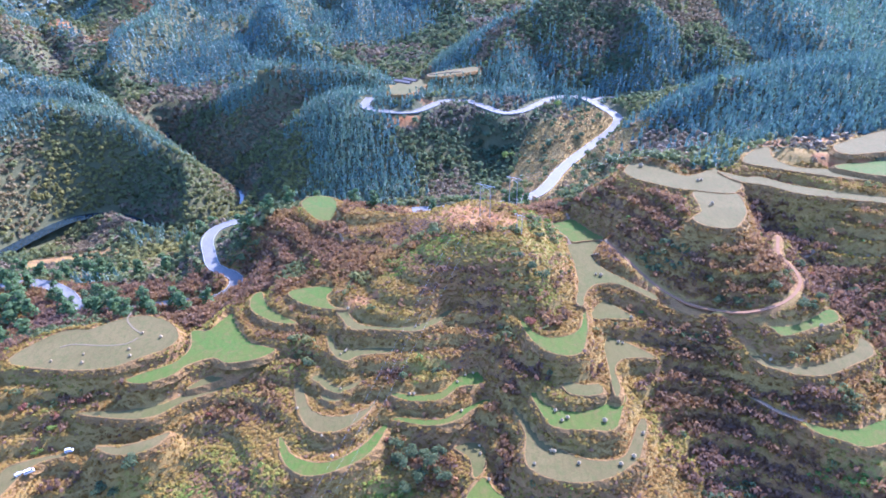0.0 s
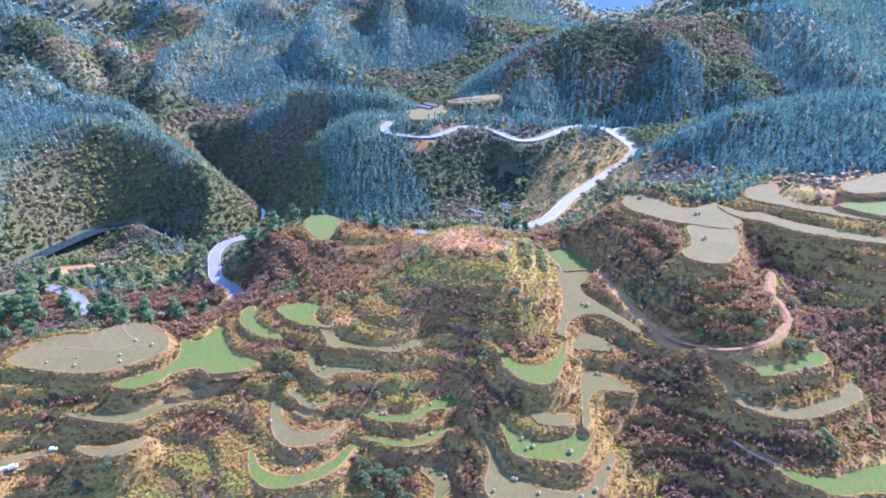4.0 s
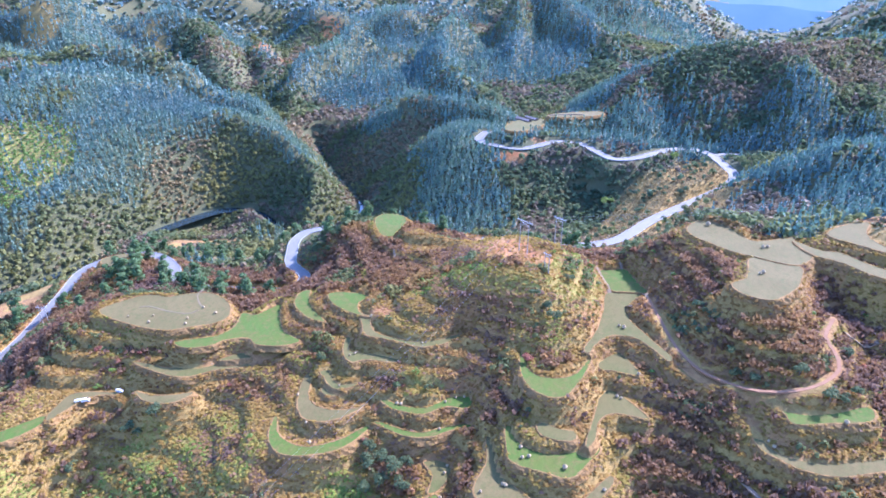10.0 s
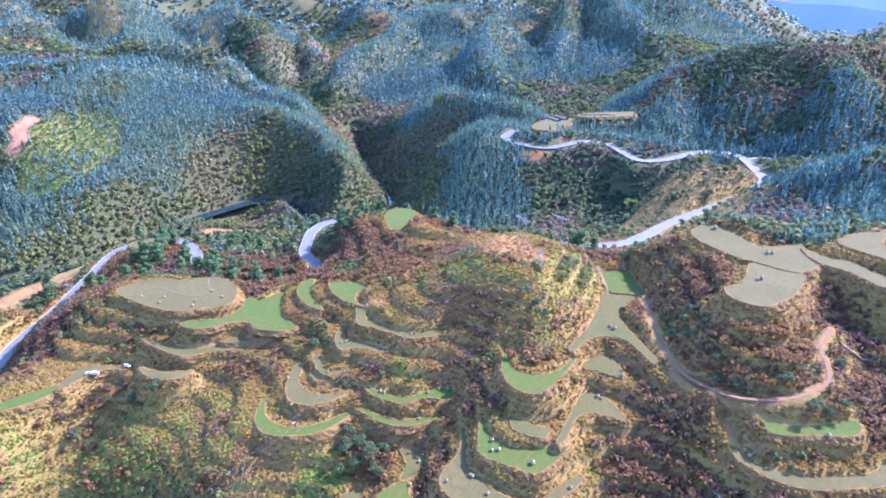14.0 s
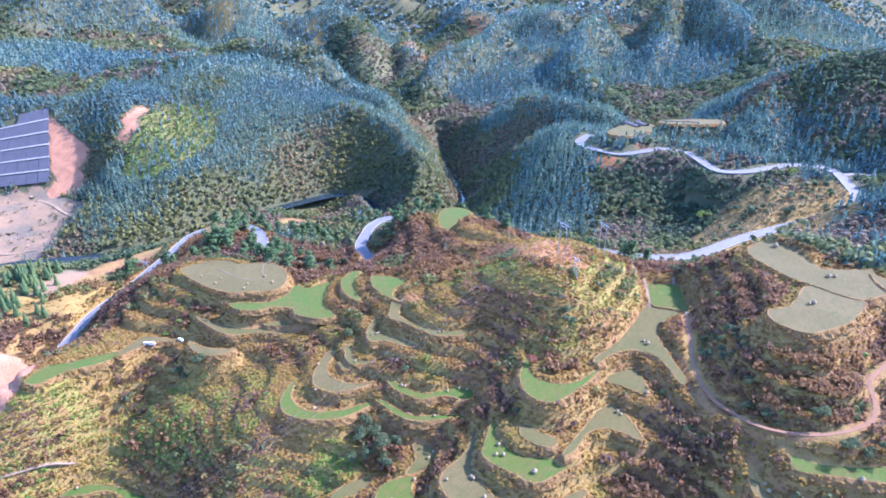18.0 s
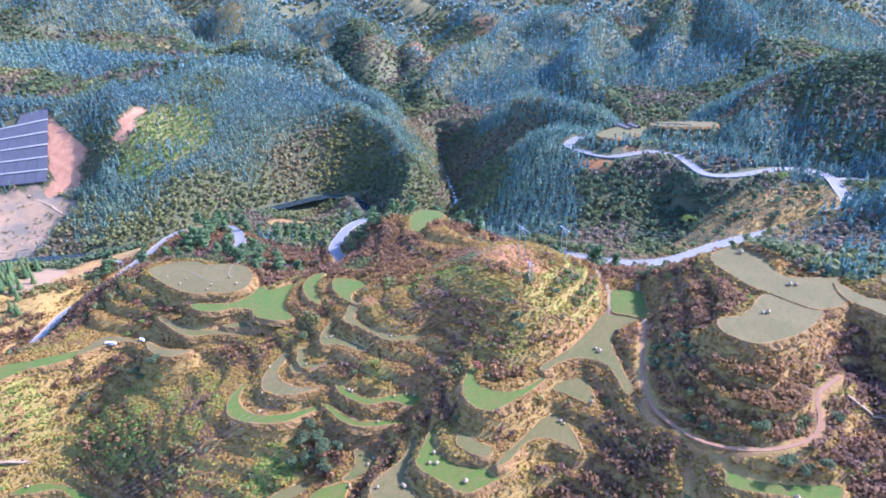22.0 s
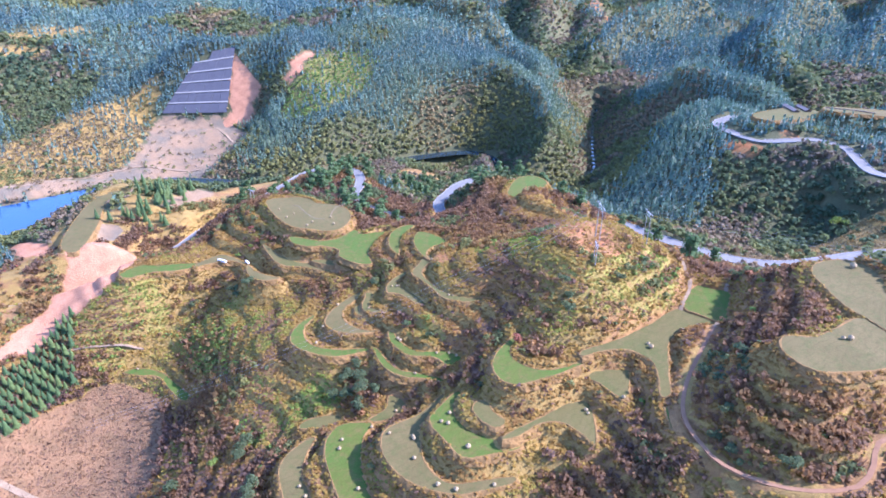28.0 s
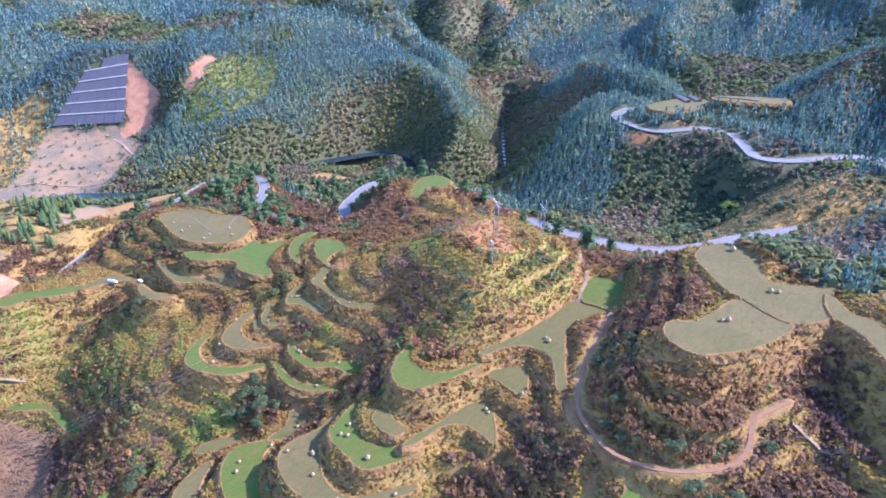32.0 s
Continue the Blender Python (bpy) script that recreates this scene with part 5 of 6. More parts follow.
def limbs(rng, h, n, reach):
    out = []
    for k in range(n):
        a, z = 6.283 * (k + rng.random() * 0.5) / n, h * (0.45 + 0.4 * rng.random())
        d = np.array([math.cos(a), math.sin(a), 0.55])
        s = np.array([-math.sin(a), math.cos(a), 0]) * 0.05 * reach
        o = np.array([0, 0, z])
        out += [o - s, o + s, o + d * reach + s * 0.2, o + d * reach - s * 0.2]
    v = np.array(out)
    return v, np.arange(len(v)).reshape(-1, 4)


def trunk_part(h, r, parent):
    bm = bmesh.new()
    rings = []
    for k in range(5):
        u = k / 4
        rr = r * (1.25 - 0.25 * min(1, u * 4)) * (1 - 0.7 * u)
        rings.append([bm.verts.new((rr * math.cos(a) + 0.1 * r * math.sin(3 * u), rr * math.sin(a), -0.5 + u * (h + 0.5))) for a in [i * 1.0472 for i in range(6)]])
    for a, b in zip(rings, rings[1:]):
        for i in range(6):
            bm.faces.new((a[i], a[(i + 1) % 6], b[(i + 1) % 6], b[i]))
    bm.faces.new(rings[-1])
    return part("trunk", bm, BARK, parent)


def pine_tree(seed):
    r = np.random.default_rng(seed)
    top = thing("pine_tree")
    trunk_part(7.5, 0.2, top)
    mesh_part("limb", limbs(r, 8, 7, 1.9), BARK, top, label="grey-brown boughs")
    pads = [leaf_cloud(r, 90, 2.7 - 0.45 * k, 1.9, 1.6 + 1.35 * k, 0.42, 0.6, 0.35) for k in range(4)]
    v = np.vstack([p[0] + [0.5 * r.normal(), 0.5 * r.normal(), 0] for p in pads])
    mesh_part("crown", (v, np.arange(len(v)).reshape(-1, 4)), SPRUCE, top, 0.5)
    return tagged(top, "green pine tree with layered crown beside brown scrub", "tree", "roadside and hilltop pines")


def fir_tree(seed):
    r = np.random.default_rng(seed)
    top = thing("fir_tree")
    trunk_part(6, 0.18, top)
    mesh_part("crown", whorls(r, 14, 9, 8.0, 2.1, 0.08, 0.35), SPRUCE, top, 0.3 + 0.3 * (seed % 3))
    return tagged(top, "slender dark green fir tree in a plantation row", "tree", "fir plantation")


def round_tree(seed, mat, label, group, tone):
    r = np.random.default_rng(seed)
    top = thing("broadleaf_tree")
    trunk_part(3.2, 0.2, top)
    mesh_part("limb", limbs(r, 3.6, 6, 1.6), BARK, top, label="forked grey limbs")
    blobs = [leaf_cloud(r, 100, 1.7, 2.6, 1.0 + 1.2 * r.random(), 0.26, 0.7, 0.5) for _ in range(6)]
    v = np.vstack([p[0] + [1.1 * r.normal(), 1.1 * r.normal(), 0] for p in blobs])
    mesh_part("crown", (v, np.arange(len(v)).reshape(-1, 4)), mat, top, tone)
    return tagged(top, label, "tree", group)


def plant(make, spots, variants=3):
    """The first few are built, the rest are copies with their own turn and size."""
    made = []
    pts = np.array(spots, float)
    zs = ground(pts[:, 0], pts[:, 1])
    for k, ((px, py, s), pz) in enumerate(zip(spots, zs)):
        m = pose(px, py, float(pz) - 0.1, 0, 0, 67 * k % 360) @ Matrix.Scale(s, 4)
        if k < variants:
            ob = make(k)
            ob.matrix_world = m
            made.append(ob)
        else:
            src = made[k % variants]
            ob = copy_thing(src, Matrix.Identity(4))
            ob.matrix_basis = m


PINES = [(-150 - 9.5 * i + 7 * ((i * 7) % 5), 300 + 11 * ((i * 5) % 7), 1.0 + 0.08 * (i % 5)) for i in range(14)] + [(-95 - 6 * i, 318 + 5 * ((i * 3) % 8), 0.9 + 0.1 * (i % 4)) for i in range(12)]
PINES += [(-209, 252, 1.1), (-201, 249, 1.3), (-194, 246, 1.2), (-188, 243, 1.0), (-205, 258, 1.0), (-214, 256, 0.9), (-154, 239, 1.0), (-148, 243, 1.1), (-133, 241, 1.1), (-116, 240, 1.0), (-176, 219, 0.9), (-183, 216, 1.0), (-230, 196, 1.2), (-236, 206, 1.1), (-244, 214, 1.2), (-224, 188, 0.9), (-121, 245, 1.0), (-127, 234, 0.9), (-138, 232, 1.0), (-108, 246, 0.9), (-146, 236, 1.0), (-213, 270, 1.1), (-206, 262, 1.2), (-198, 254, 1.0), (-182, 230, 0.9), (-221, 222, 1.0), (-193, 208, 0.9), (-196, 240, 1.1), (-210, 246, 1.0), (-168, 240, 0.9), (-160, 232, 0.8), (-100, 300, 1.1), (-92, 310, 1.0), (-84, 318, 1.1), (-70, 326, 1.0), (-108, 312, 1.0), (-55, 298, 0.8), (-48, 318, 1.0), (-38, 322, 1.0), (-5, 315, 0.9), (34, 312, 1.2), (38, 306, 1.3), (44, 316, 0.9), (11, 323, 1.0), (22, 296, 0.8), (-234, 292, 1.0), (-228, 300, 1.1), (-216, 296, 1.0), (-205, 300, 0.9)]
hill_road = BEDS[1][0]
for k in range(24):
    p = hill_road[(len(hill_road) * (26 + k)) // 74]
    side = -1 if k % 3 else 1
    PINES.append((p[0] + 2.5 * math.sin(5 * k), p[1] + side * (6.5 + 3 * math.cos(3 * k) ** 2), 0.8 + 0.1 * (k % 4)))
PINES = [(a, b, 1.4 * s) for a, b, s in PINES]
plant(pine_tree, [p for p, ok in zip(PINES, free_ground(np.array(PINES)[:, 0], np.array(PINES)[:, 1], 1.5, 1.5)) if ok])
FIRS = [(-112 - 1.9 * i - 5.2 * j + 0.5 * math.sin(7 * i + j), 40 + 3.7 * i + 1.6 * j, 0.72 + 0.09 * ((3 * i + j) % 4)) for i in range(10) for j in range(7)]
grove = random.Random(5)
FIRS += [(-280 + 15 * grove.gauss(0, 0.6), 166 + 13 * grove.gauss(0, 0.6), 1.0 + 0.3 * grove.random()) for i in range(30)]
FIRS += [(-250 + 9 * grove.gauss(0, 0.7), 145 + 12 * grove.gauss(0, 0.7), 0.9 + 0.3 * grove.random()) for i in range(24)]
plant(fir_tree, FIRS)
plant(lambda k: round_tree(40 + k, BROADLEAF, "dense dark evergreen tree standing on a terrace bank", "evergreen trees on the terraces", 0.25), [(-11, 161, 1.15), (-15, 157, 1.2), (-5, 158, 1.25), (-9, 153, 1.2), (-1, 154, 1.1), (-17, 163, 0.9), (-13, 150, 1.0), (-2, 162, 0.9), (40, 222, 1.0), (36, 226, 0.9), (42, 248, 0.8), (30, 229, 0.8), (-15, 187, 0.7), (-3, 190, 0.6), (107, 210, 0.8), (113, 207, 0.8), (127, 210, 1.0), (136, 203, 1.0), (145, 209, 0.9), (141, 205, 0.8), (105, 217, 0.7), (146, 227, 0.9), (-115, 151, 1.0), (-104, 155, 1.1), (-110, 150, 0.8), (-129, 134, 0.9), (-25, 116, 1.2), (-20, 112, 1.0), (4, 107, 1.2), (10, 104, 1.1), (-31, 88, 1.2), (-52, 195, 0.8)])
plant(lambda k: round_tree(60 + k, FRESH, "small tree with bright yellow autumn leaves", "yellow trees", 0.9), [(-9, 194, 0.5), (-28, 104, 0.8), (46, 452, 1.5), (93, 508, 1.3), (-142, 165, 0.5), (-140, 172, 0.6)], 2)
plant(lambda k: round_tree(70 + k, RUSSET, "small tree with dull red autumn leaves", "red trees", 0.1), [(33, 203, 0.7), (-19, 165, 0.45), (-86, 178, 0.5), (-133, 181, 0.5), (-152, 178, 0.6)], 2)


# ---- straw stacks on the fields ----
def straw_stack(seed):
    r = random.Random(seed)
    top = thing("straw_stack")
    bm = bmesh.new()
    rings = []
    for h, rad in ((-0.1, 0.62), (0.35, 0.80), (0.8, 0.82), (1.05, 0.70)):
        rings.append([bm.verts.new((rad * (0.92 + 0.16 * r.random()) * math.cos(a), rad * (0.92 + 0.16 * r.random()) * math.sin(a), h)) for a in [i * 0.6283 for i in range(10)]])
    for a, b in zip(rings, rings[1:]):
        for i in range(10):
            bm.faces.new((a[i], a[(i + 1) % 10], b[(i + 1) % 10], b[i]))
    part("sheaves", bm, STRAW, top)
    bm = bmesh.new()
    eave = [bm.verts.new((0.95 * (0.9 + 0.25 * r.random()) * math.cos(i * 0.5236), 0.95 * (0.9 + 0.25 * r.random()) * math.sin(i * 0.5236), 0.86 + 0.12 * r.random())) for i in range(12)]
    neck = [bm.verts.new((0.4 * math.cos(i * 0.5236), 0.4 * math.sin(i * 0.5236), 1.5 + 0.06 * r.random())) for i in range(12)]
    tip = bm.verts.new((0.04, 0.02, 1.85))
    for i in range(12):
        j = (i + 1) % 12
        bm.faces.new((eave[i], eave[j], neck[j], neck[i]))
        bm.faces.new((neck[i], neck[j], tip))
    part("thatch_cap", bm, STRAW, top)
    return tagged(top, "cone-topped stack of bleached straw on a terrace field", "haystack", "straw stacks on the fields")


STACKS = [(-37.4, 156.3, -8, 1.2), (-41.5, 162, -4.3, 0.9), (-52.6, 175.7, -4.3, 1), (-37.8, 182.8, -1.4, 0.8), (-38.8, 218.8, 9.6, 1.5), (-10.9, 206, 9.6, 0.8), (-9.6, 207.2, 9.6, 0.7), (-39.2, 196.2, 4.2, 0.7), (-37.7, 197.9, 4.2, 0.9), (-37.3, 198.9, 4.2, 0.8), (-12.6, 180.7, -2.5, 1.1), (-11, 180.8, -2.5, 1.1), (4.9, 187.3, -2.5, 0.9), (7.9, 191.1, -2.5, 0.8), (11, 192.3, -2.5, 0.9), (6.1, 175.7, -6.2, 1), (12.3, 162.1, -13.2, 1), (12.2, 165.7, -13.2, 0.9), (37.8, 167, 1.3, 1.2)]
STACKS += [(39.3, 162.3, 1.3, 1.1), (41.4, 163.5, 1.3, 1.2), (53.5, 161.9, 1.3, 1.5), (60.7, 175.1, 1.3, 1.3), (34.8, 153.7, -3.7, 1.1), (67.3, 236, 14.2, 1.5), (65.4, 236.9, 14.2, 1.1), (74.5, 211.7, 9, 1.2), (67.5, 201.7, 4.2, 1.2), (69, 201.1, 4.2, 0.9), (140.1, 196.1, 14.6, 1.4), (118.8, 257.9, 37.3, 1.5), (117.3, 256.3, 37.3, 1.1), (122.1, 284.7, 37.6, 1.5), (124.2, 285.9, 37.6, 1.3), (100.6, 305.6, 37.6, 2.1), (-136.1, 192.9, 3.8, 1.1), (-138.3, 198.3, 3.8, 0.8), (-119.7, 196.8, 3.8, 1.1), (-122, 201.1, 3.8, 1), (-121.3, 211.9, 3.8, 1)]
STACKS += [(-112.8, 209.1, 3.8, 1.1), (-148.6, 194.3, 3.8, 0.8), (-98.5, 184.5, -5.3, 0.7), (-86.6, 190.6, -5.3, 0.8), (13.3, 138.4, -12.3, 1), (16.5, 135.5, -12.3, 1.2), (35.3, 131.4, -12.3, 1.2), (14.5, 150, -12.3, 1), (35.7, 153.5, -3.7, 1.1), (42.7, 148.4, -3.7, 1.1), (28.6, 148.4, -3.7, 1), (55.9, 147.7, -3.7, 1.3), (60.8, 150.9, -3.7, 1.3), (66.7, 161.2, -3.7, 1.1), (19, 118.5, -16.5, 1), (23.9, 118.1, -16.5, 1), (-118.1, 99.6, -44, 1), (-82.4, 112.5, -44, 1), (114.5, 192.2, 7, 1), (117.1, 188.4, 7, 1.1), (118.3, 186.1, 7, 1.2)]
stacks = []
for k, (px, py, pz, s) in enumerate(STACKS):
    m = pose(px, py, pz + 0.04, 0, 0, 41 * k % 360) @ Matrix.Scale(0.62 * s, 4)
    if k < 4:
        stacks.append(straw_stack(k))
        stacks[-1].matrix_world = m
    else:
        copy_thing(stacks[k % 4], Matrix.Identity(4)).matrix_basis = m


# ---- footpaths and ditches ----
PATH_EARTH = plain("trodden_pale_footpath", (0.21, 0.15, 0.095), (0.15, 0.11, 0.065), 1.5, 0.95, 0.15, 0.05)
DITCH_EARTH = plain("dark_weedy_ditch", (0.09, 0.085, 0.05), (0.13, 0.10, 0.06), 2.0, 0.95, 0.15, 0.05)


def draped(points, step=2.0, lift=0.12):
    line = smooth_line([(a, b, 0) for a, b in points], step)
    line[:, 2] = np.maximum(ground(line[:, 0], line[:, 1]), np.maximum(ground(line[:, 0] + 0.8, line[:, 1]), ground(line[:, 0] - 0.8, line[:, 1]))) + lift
    return line


FOOTPATHS = [
    (0.6, [(-54, 282), (-44, 264), (-29, 241), (-25, 235)]),
    (0.7, [(91, 185), (104, 181), (114, 171), (130, 157)]),
    (0.9, [(147, 240), (165, 243), (176, 239), (192, 235)]),
    (1.5, [(-290, 152), (-277, 140), (-278, 122), (-262, 110), (-245, 100), (-231, 94)]),
    (0.8, [(40, 292), (52, 284), (58, 270), (62, 262), (70, 252)]),
    (0.7, [(60, 300), (74, 270), (76, 262)]),
    (0.8, [(-152, 70), (-144, 76), (-138, 88), (-127, 106)]),
    (1.3, [(-98, 28), (-90, 36), (-66, 53)]),
    (2.0, [(-462, 64), (-466, 95), (-470, 124), (-472, 190), (-455, 215), (-430, 240)]),
    (1.6, [(-514, 284), (-460, 286), (-436, 281)]),
    (1.2, [(-436, 279), (-438, 262), (-437, 215), (-446, 190)]),
]
for half, points in FOOTPATHS:
    tagged(part("footpath", ribbon(draped(points), half, 0.5), PATH_EARTH), "narrow trodden earth path across the slope", "path", "footpaths", kind="structure")
DITCHES = [(3.8, [(-150, 203), (-146, 205), (-134, 204), (-125, 205), (-122, 209)]), (3.8, [(-133, 228), (-132, 222), (-127, 216), (-122, 212)])]
for level, points in DITCHES:
    line = smooth_line([(a, b, level) for a, b in points], 1.5)
    tagged(part("ditch", ribbon(line, 0.28, 0.3, 0.10), DITCH_EARTH), "dark weedy furrow dividing the stubble field", "ditch", "field ditches", kind="structure")

# ---- quarry face under netting ----
NET = plain("dark_blue_netting", (0.048, 0.048, 0.056), (0.062, 0.061, 0.068), 1.2, 0.8, 0.25, 0.05)
CONCRETE = plain("weathered_concrete", (0.28, 0.26, 0.235), (0.20, 0.19, 0.17), 2.0, 0.9, 0.2, 0.02)


def slab(a, b, c, d, thick):
    """A sheet between four corners with thickness along its normal."""
    bm = bmesh.new()
    q = [Vector(p) for p in (a, b, c, d)]
    nrm = (q[1] - q[0]).cross(q[3] - q[0]).normalized() * thick
    hi, lo = [bm.verts.new(p + nrm) for p in q], [bm.verts.new(p - nrm) for p in q]
    bm.faces.new(hi)
    bm.faces.new(lo[::-1])
    for i in range(4):
        j = (i + 1) % 4
        bm.faces.new((hi[i], lo[i], lo[j], hi[j]))
    bmesh.ops.recalc_face_normals(bm, faces=bm.faces)
    return bm


def quarry_point(u, v):
    tl, tr, br, bl = (np.array(q, float) for q in QUARRY)
    return (tl * (1 - u) + tr * u) * (1 - v) + (bl * (1 - u) + br * u) * v


face = thing("quarry_face")
TIERS = 6
for i in range(TIERS):
    v0, v1 = i / TIERS + 0.012, (i + 1) / TIERS - 0.012
    columns = 5 + i // 2
    for j in range(columns):
        u0, u1 = j / columns + 0.002, (j + 1) / columns - 0.002
        if i == 0:
            u0, u1 = 0.35 + 0.65 * u0, 0.35 + 0.65 * u1
        out = Vector((0.2, -0.1, 0.25)) * random.random()
        part("netting_panel", slab(*(Vector(quarry_point(a, b)) + out for a, b in ((u0, v0), (u1, v0), (u1, v1), (u0, v1))), 0.15), NET, face)
    if i:
        v = i / TIERS
        part("bench", slab(*(Vector(quarry_point(a, b)) + Vector((0.3, -0.2, 0.5)) for a, b in ((0.0, v - 0.009), (1.0, v - 0.009), (1.0, v + 0.009), (0.0, v + 0.009))), 0.3), CONCRETE, face, "pale concrete bench between the tiers")
tagged(face, "tiered quarry face under dark netting with pale benches", "quarry")

# ---- power line poles ----
CABLE = plain("grey_aluminium_cable", (0.25, 0.26, 0.27), (0.20, 0.21, 0.22), 2.0, 0.5, 0.4, 0.0)


def shaft(bm, a, b, r0, r1, n=8):
    a, b = Vector(a), Vector(b)
    turn = (b - a).to_track_quat("Z", "Y").to_matrix()
    rings = [[bm.verts.new(p + turn @ Vector((r * math.cos(i * 6.2832 / n), r * math.sin(i * 6.2832 / n), 0))) for i in range(n)] for p, r in ((a, r0), (b, r1))]
    for i in range(n):
        bm.faces.new((rings[0][i], rings[0][(i + 1) % n], rings[1][(i + 1) % n], rings[1][i]))
    bm.faces.new(rings[1])
    bm.faces.new(rings[0][::-1])
    return bm


def h_pole(x, y, height, turn, spread=3.0):
    z = float(ground(np.array([x]), np.array([y]))[0])
    top = thing("power_pole", x, y, z, turn)
    for s in (-1, 1):
        part("post", shaft(bmesh.new(), (s * spread / 2, 0, -1.5), (s * spread / 2, 0, height), 0.20, 0.12), CONCRETE, top)
        part("brace", shaft(bmesh.new(), (s * spread / 2, 0, height - 3.2), (-s * spread / 2, 0, height - 1.3), 0.05, 0.05), STEEL, top, "thin steel cross brace")
    arm = part("crossarm", shaft(bmesh.new(), (-spread * 0.95, 0, height - 1.1), (spread * 0.95, 0, height - 1.1), 0.11, 0.11), STEEL, top, "galvanised steel crossarm")
    for k in (-0.9, 0.0, 0.9):
        part("insulator", shaft(bmesh.new(), (k * spread, 0, height - 1.1), (k * spread, 0, height - 1.8), 0.08, 0.11), CONCRETE, arm, "white disc insulator string")
    tagged(top, "twin-post concrete power pole with steel crossarm on the hilltop", "power pole", "power line poles")
    return top


def cables(pole, end, spread_end, sag, height, spread=3.0):
    inv = pole.matrix_world.inverted()
    for k in (-0.9, 0.0, 0.9):
        a = Vector((k * spread, 0, height - 1.8))
        b = inv @ Vector((end[0] + k * spread_end[0], end[1] + k * spread_end[1], end[2]))
        cu = bpy.data.curves.new("cable", "CURVE")
        cu.dimensions, cu.bevel_depth, cu.bevel_resolution = "3D", 0.02, 1
        sp = cu.splines.new("POLY")
        sp.points.add(24)
        for i in range(25):
            u = i / 24
            p = a.lerp(b, u)
            sp.points[i].co = (p.x, p.y, p.z - 4 * sag * u * (1 - u), 1)
        cu.materials.append(CABLE)
        ob = new("cable", cu)
        ob.parent = pole


pole_a = h_pole(19, 262.5, 16.5, -34, 5.2)
pole_b = h_pole(33, 276, 15, -34, 4.0)
pole_c = h_pole(32.5, 244, 10, -34, 2.4)
pole_d = h_pole(-215, 205, 12, 20)
cables(pole_a, (-70, 70, -28), (2.1, -2.1), 6, 16.5, 5.2)
cables(pole_b, (330, 420, 70), (1.5, -2.6), 8, 15, 4.0)


# ---- small vans parked on the field shelf ----
VAN_WHITE = plain("white_car_paint", (0.55, 0.55, 0.54), (0.5, 0.5, 0.49), 1.0, 0.35, 0.5, 0.0)
VAN_GLASS = plain("dark_window_glass", (0.03, 0.035, 0.04), (0.02, 0.025, 0.03), 1.0, 0.1, 0.5, 0.0)
RUBBER = plain("black_tyre_rubber", (0.02, 0.02, 0.02), (0.03, 0.03, 0.03), 6.0, 0.9, 0.2, 0.0)


def van(x, y, z, turn, size):
    top = thing("white_van", x, y, z, turn)
    side = [(-1.9, 0.35), (-1.9, 1.25), (-1.75, 1.85), (0.7, 1.9), (1.35, 1.15), (1.9, 1.0), (1.95, 0.4)]
    bm = bmesh.new()
    l, r = [bm.verts.new((a, -0.78, b)) for a, b in side], [bm.verts.new((a, 0.78, b)) for a, b in side]
    bm.faces.new(l)
    bm.faces.new(r[::-1])
    for i in range(len(side)):
        j = (i + 1) % len(side)
        bm.faces.new((l[i], r[i], r[j], l[j]))
    bmesh.ops.bevel(bm, geom=list(bm.edges), offset=0.06, segments=1, affect="EDGES")
    bmesh.ops.recalc_face_normals(bm, faces=bm.faces)
    part("body", bm, VAN_WHITE, top)
    part("windscreen", slab((0.80, -0.66, 1.80), (0.80, 0.66, 1.80), (1.30, 0.66, 1.24), (1.30, -0.66, 1.24), 0.03), VAN_GLASS, top)
    for s in (-0.79, 0.79):
        part("side_window", slab((-1.5, s, 1.3), (0.75, s, 1.3), (0.6, s, 1.75), (-1.5, s, 1.75), 0.015), VAN_GLASS, top)
        for w in (-1.25, 1.25):
            wheel = part("wheel", shaft(bmesh.new(), (w, s - 0.09, 0.3), (w, s + 0.09, 0.3), 0.3, 0.3, 14), RUBBER, top)
            part("rim", shaft(bmesh.new(), (w, s - 0.095, 0.3), (w, s + 0.095, 0.3), 0.18, 0.18, 12), STEEL, wheel, "pale steel wheel rim")
    top.scale = (size, size, size)
    tagged(top, "small white van parked on a terrace field", "van", "parked vans")


van(-140, 156, -13.5, 35, 0.8)
van(-131.5, 165.5, -13.5, 15, 0.7)
van(-143, 155, -13.5, 60, 0.6)

# ---- low sheds and terrace walls at the hill farm ----
SHED_SHEET = plain("dark_weathered_roof_sheet", (0.06, 0.055, 0.055), (0.10, 0.085, 0.075), 1.5, 0.8, 0.3, 0.02)
FIELDSTONE = plain("dry_fieldstone", (0.16, 0.12, 0.09), (0.11, 0.085, 0.065), 1.5, 0.95, 0.15, 0.1)


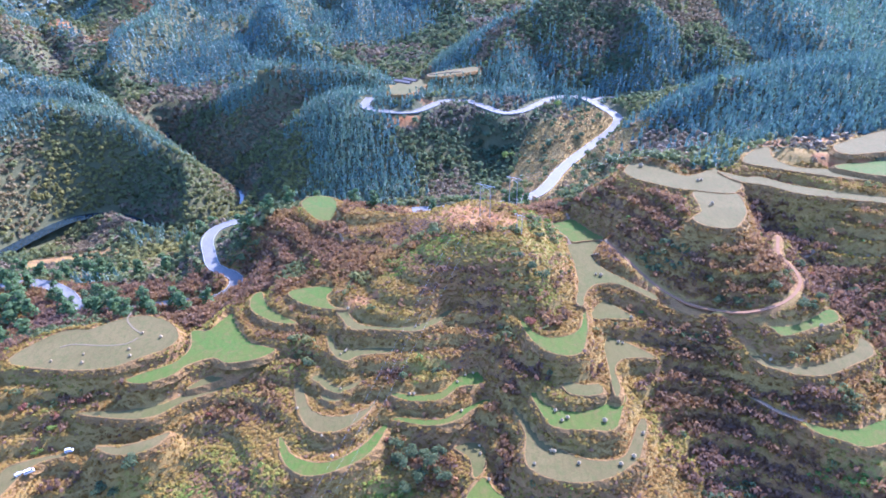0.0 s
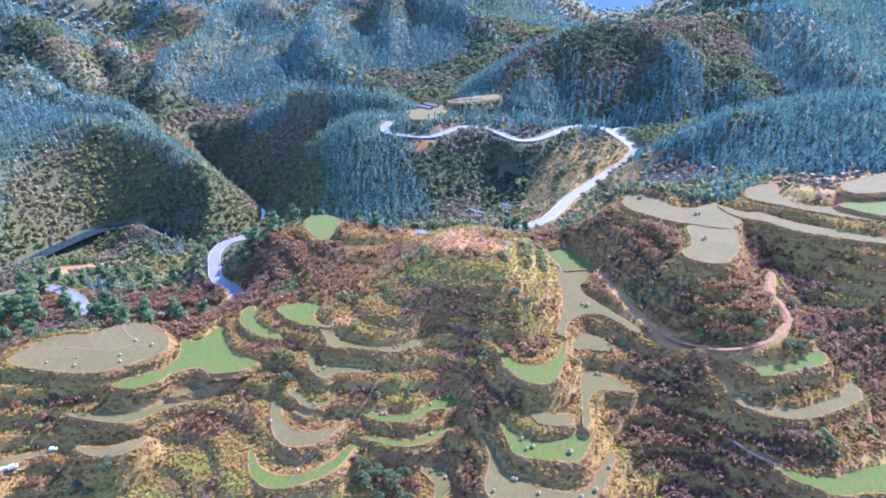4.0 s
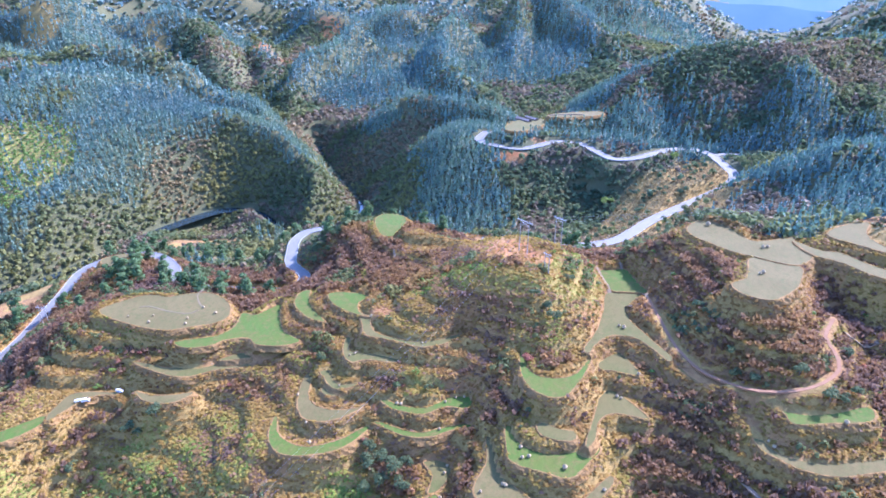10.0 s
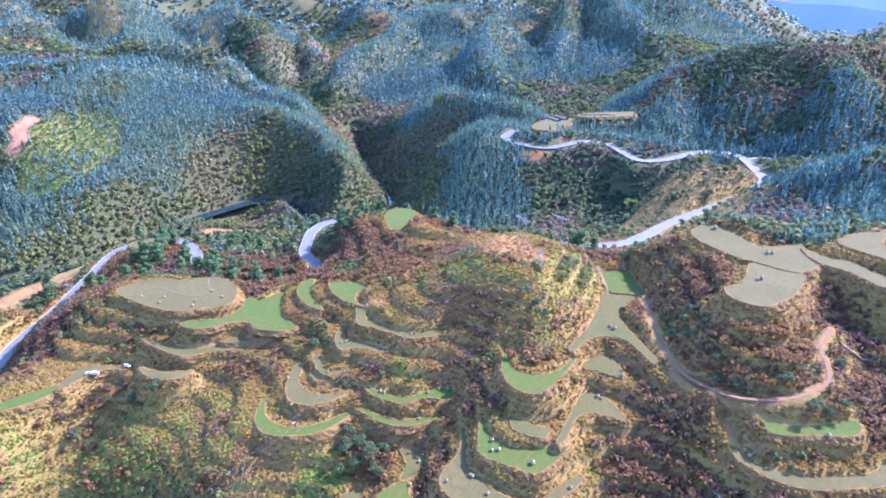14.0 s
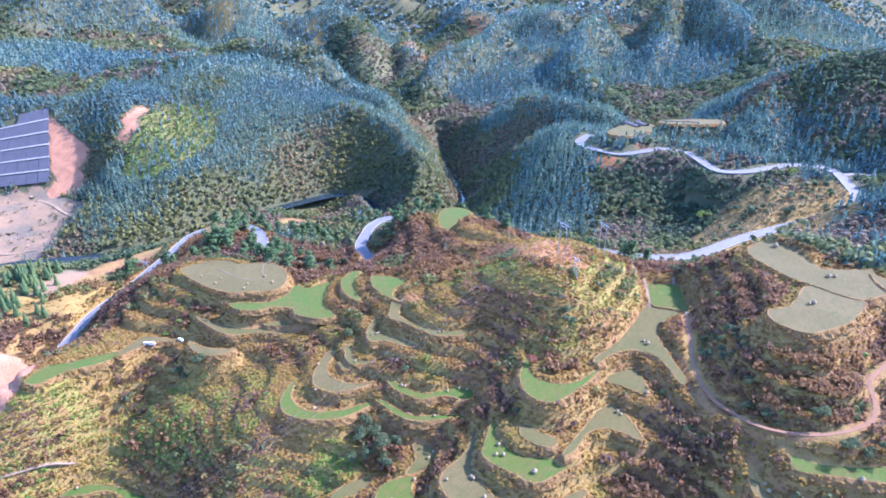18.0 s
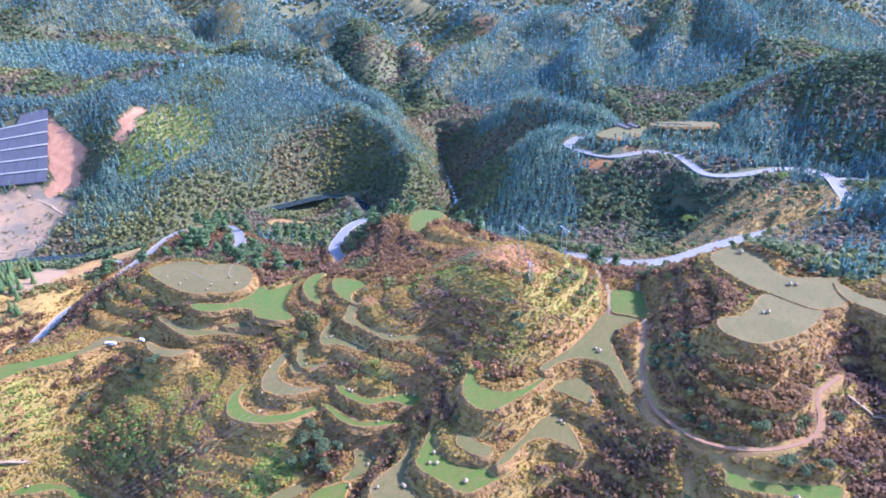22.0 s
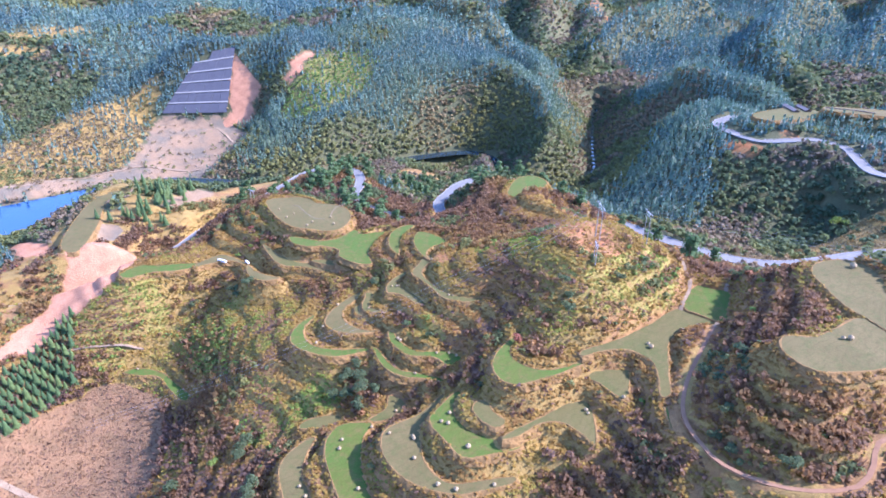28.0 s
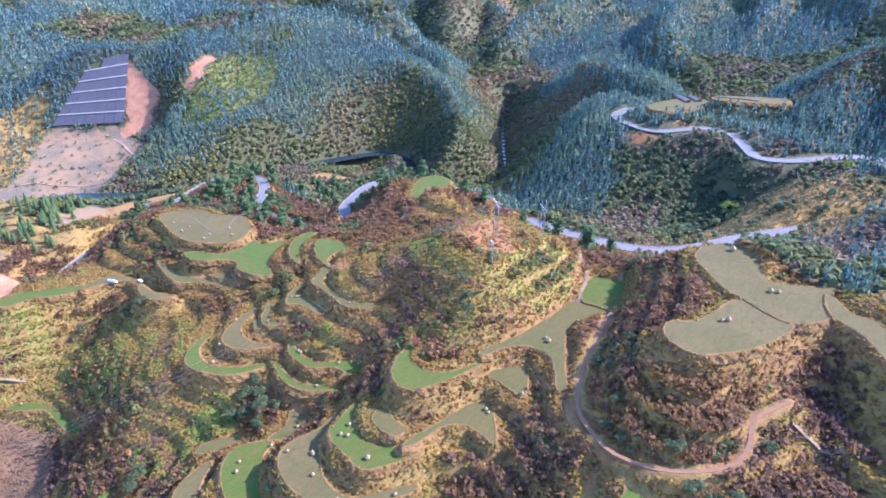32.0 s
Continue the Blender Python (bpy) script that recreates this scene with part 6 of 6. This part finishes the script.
def low_shed(x, y, turn, long, wide):
    z = float(ground(np.array([x]), np.array([y]))[0])
    top = thing("low_shed", x, y, z, turn)
    for s in (-1, 1):
        part("side_wall", slab((-long / 2, s * wide / 2, -0.4), (long / 2, s * wide / 2, -0.4), (long / 2, s * wide / 2, 1.3), (-long / 2, s * wide / 2, 1.3), 0.1), FIELDSTONE, top)
        part("gable", slab((s * long / 2, -wide / 2, -0.4), (s * long / 2, wide / 2, -0.4), (s * long / 2, wide / 2, 1.3), (s * long / 2, -wide / 2, 1.3), 0.08), FIELDSTONE, top)
        part("roof_slope", slab((-long / 2 - 0.4, s * (wide / 2 + 0.4), 1.25), (long / 2 + 0.4, s * (wide / 2 + 0.4), 1.25), (long / 2 + 0.4, 0, 2.3), (-long / 2 - 0.4, 0, 2.3), 0.06), SHED_SHEET, top)
    tagged(top, "long low farm shed with a dark sheet roof", "shed", "sheds at the hill farm")


low_shed(-34, 548, -38, 17, 4.0)
low_shed(-28, 555, -38, 14, 4.0)
for points in ([(-14, 551), (-4, 556), (6, 561), (16, 563)], [(-18, 566), (-6, 570), (8, 573)]):
    tagged(part("stone_wall", ribbon(draped(points, 2.5, 0.9), 0.35, 1.6), FIELDSTONE), "low dry stone terrace wall at the hill farm", "wall", "terrace walls", kind="structure")

# ---- rough growth on the open river bank ----
x, y = jittered(-590, -410, 20, 310, 3.0)
keep = ((cover_at("dry", x, y) > 0.5) & (rng.random(len(x)) < 0.8)) | ((cover_at("stone", x, y) > 0.5) & (rng.random(len(x)) < 0.10))
x, y = x[keep], y[keep]
keep = (edge_distance(RIVER_LINE, x, y, False)[0] > 14) & ~inside(np.array(QUARRY_PLAN), x, y) & (cover_at("pink", x, y) < 0.5)
x, y = x[keep], y[keep]
olive = fbm(x, y, 40, 87) + 0.2 * (rng.random(len(x)) - 0.5) > 0.5
for name, pick, mat, words in (("bank_brush", ~olive, LEAFLESS, "brown brush on the open river bank"), ("bank_bushes", olive, BROADLEAF, "olive green bushes on the open river bank")):
    scatter(name, shrub_kinds, x[pick], y[pick], ground(x[pick], y[pick]), 1.0 + 1.0 * rng.random(pick.sum()), np.clip(0.4 + 0.6 * rng.random(pick.sum()), 0, 1), mat, words, "bushes", rng)

# ---- stubble clumps, boulders ----
x, y = jittered(-125, -40, 8, 104, 1.3)
keep = (cover_at("harvest", x, y) > 0.5) & (rng.random(len(x)) < 0.62)
x, y = x[keep], y[keep]
scatter("stubble_clumps", tuft_kinds, x, y, ground(x, y) - 0.05, 0.9 + 1.0 * rng.random(len(x)), np.clip(0.3 + 0.5 * (rng.random(len(x)) - 0.5), 0, 1), SCRUB, "dark withered stubble clumps on cleared ground", "stubble", rng)
ROCK = plain("pale_broken_rock", (0.20, 0.165, 0.12), (0.14, 0.12, 0.09), 1.5, 0.95, 0.15, 0.08)


def boulder(seed):
    r = random.Random(seed)
    bm = bmesh.new()
    bmesh.ops.create_icosphere(bm, subdivisions=2, radius=1.0)
    for v in bm.verts:
        v.co *= 0.8 + 0.4 * r.random()
        v.co.z = v.co.z * 0.65 + 0.3
    return tagged(part("boulder", bm, ROCK), "pale angular boulder on bare ground", "boulder", "boulders on bare ground")


stones = []
for k in range(26):
    a, b = (-232 + 14 * random.random(), 106 + 12 * random.random()) if k < 16 else (-470 + 50 * random.random(), 200 + 60 * random.random())
    m = pose(a, b, float(ground(np.array([a]), np.array([b]))[0]) - 0.1, 0, 0, 360 * random.random()) @ Matrix.Scale((0.25 if k < 16 else 0.5) * (1 + 1.2 * random.random()), 4)
    if k < 3:
        stones.append(boulder(k))
        stones[-1].matrix_world = m
    else:
        copy_thing(stones[k % 3], Matrix.Identity(4)).matrix_basis = m
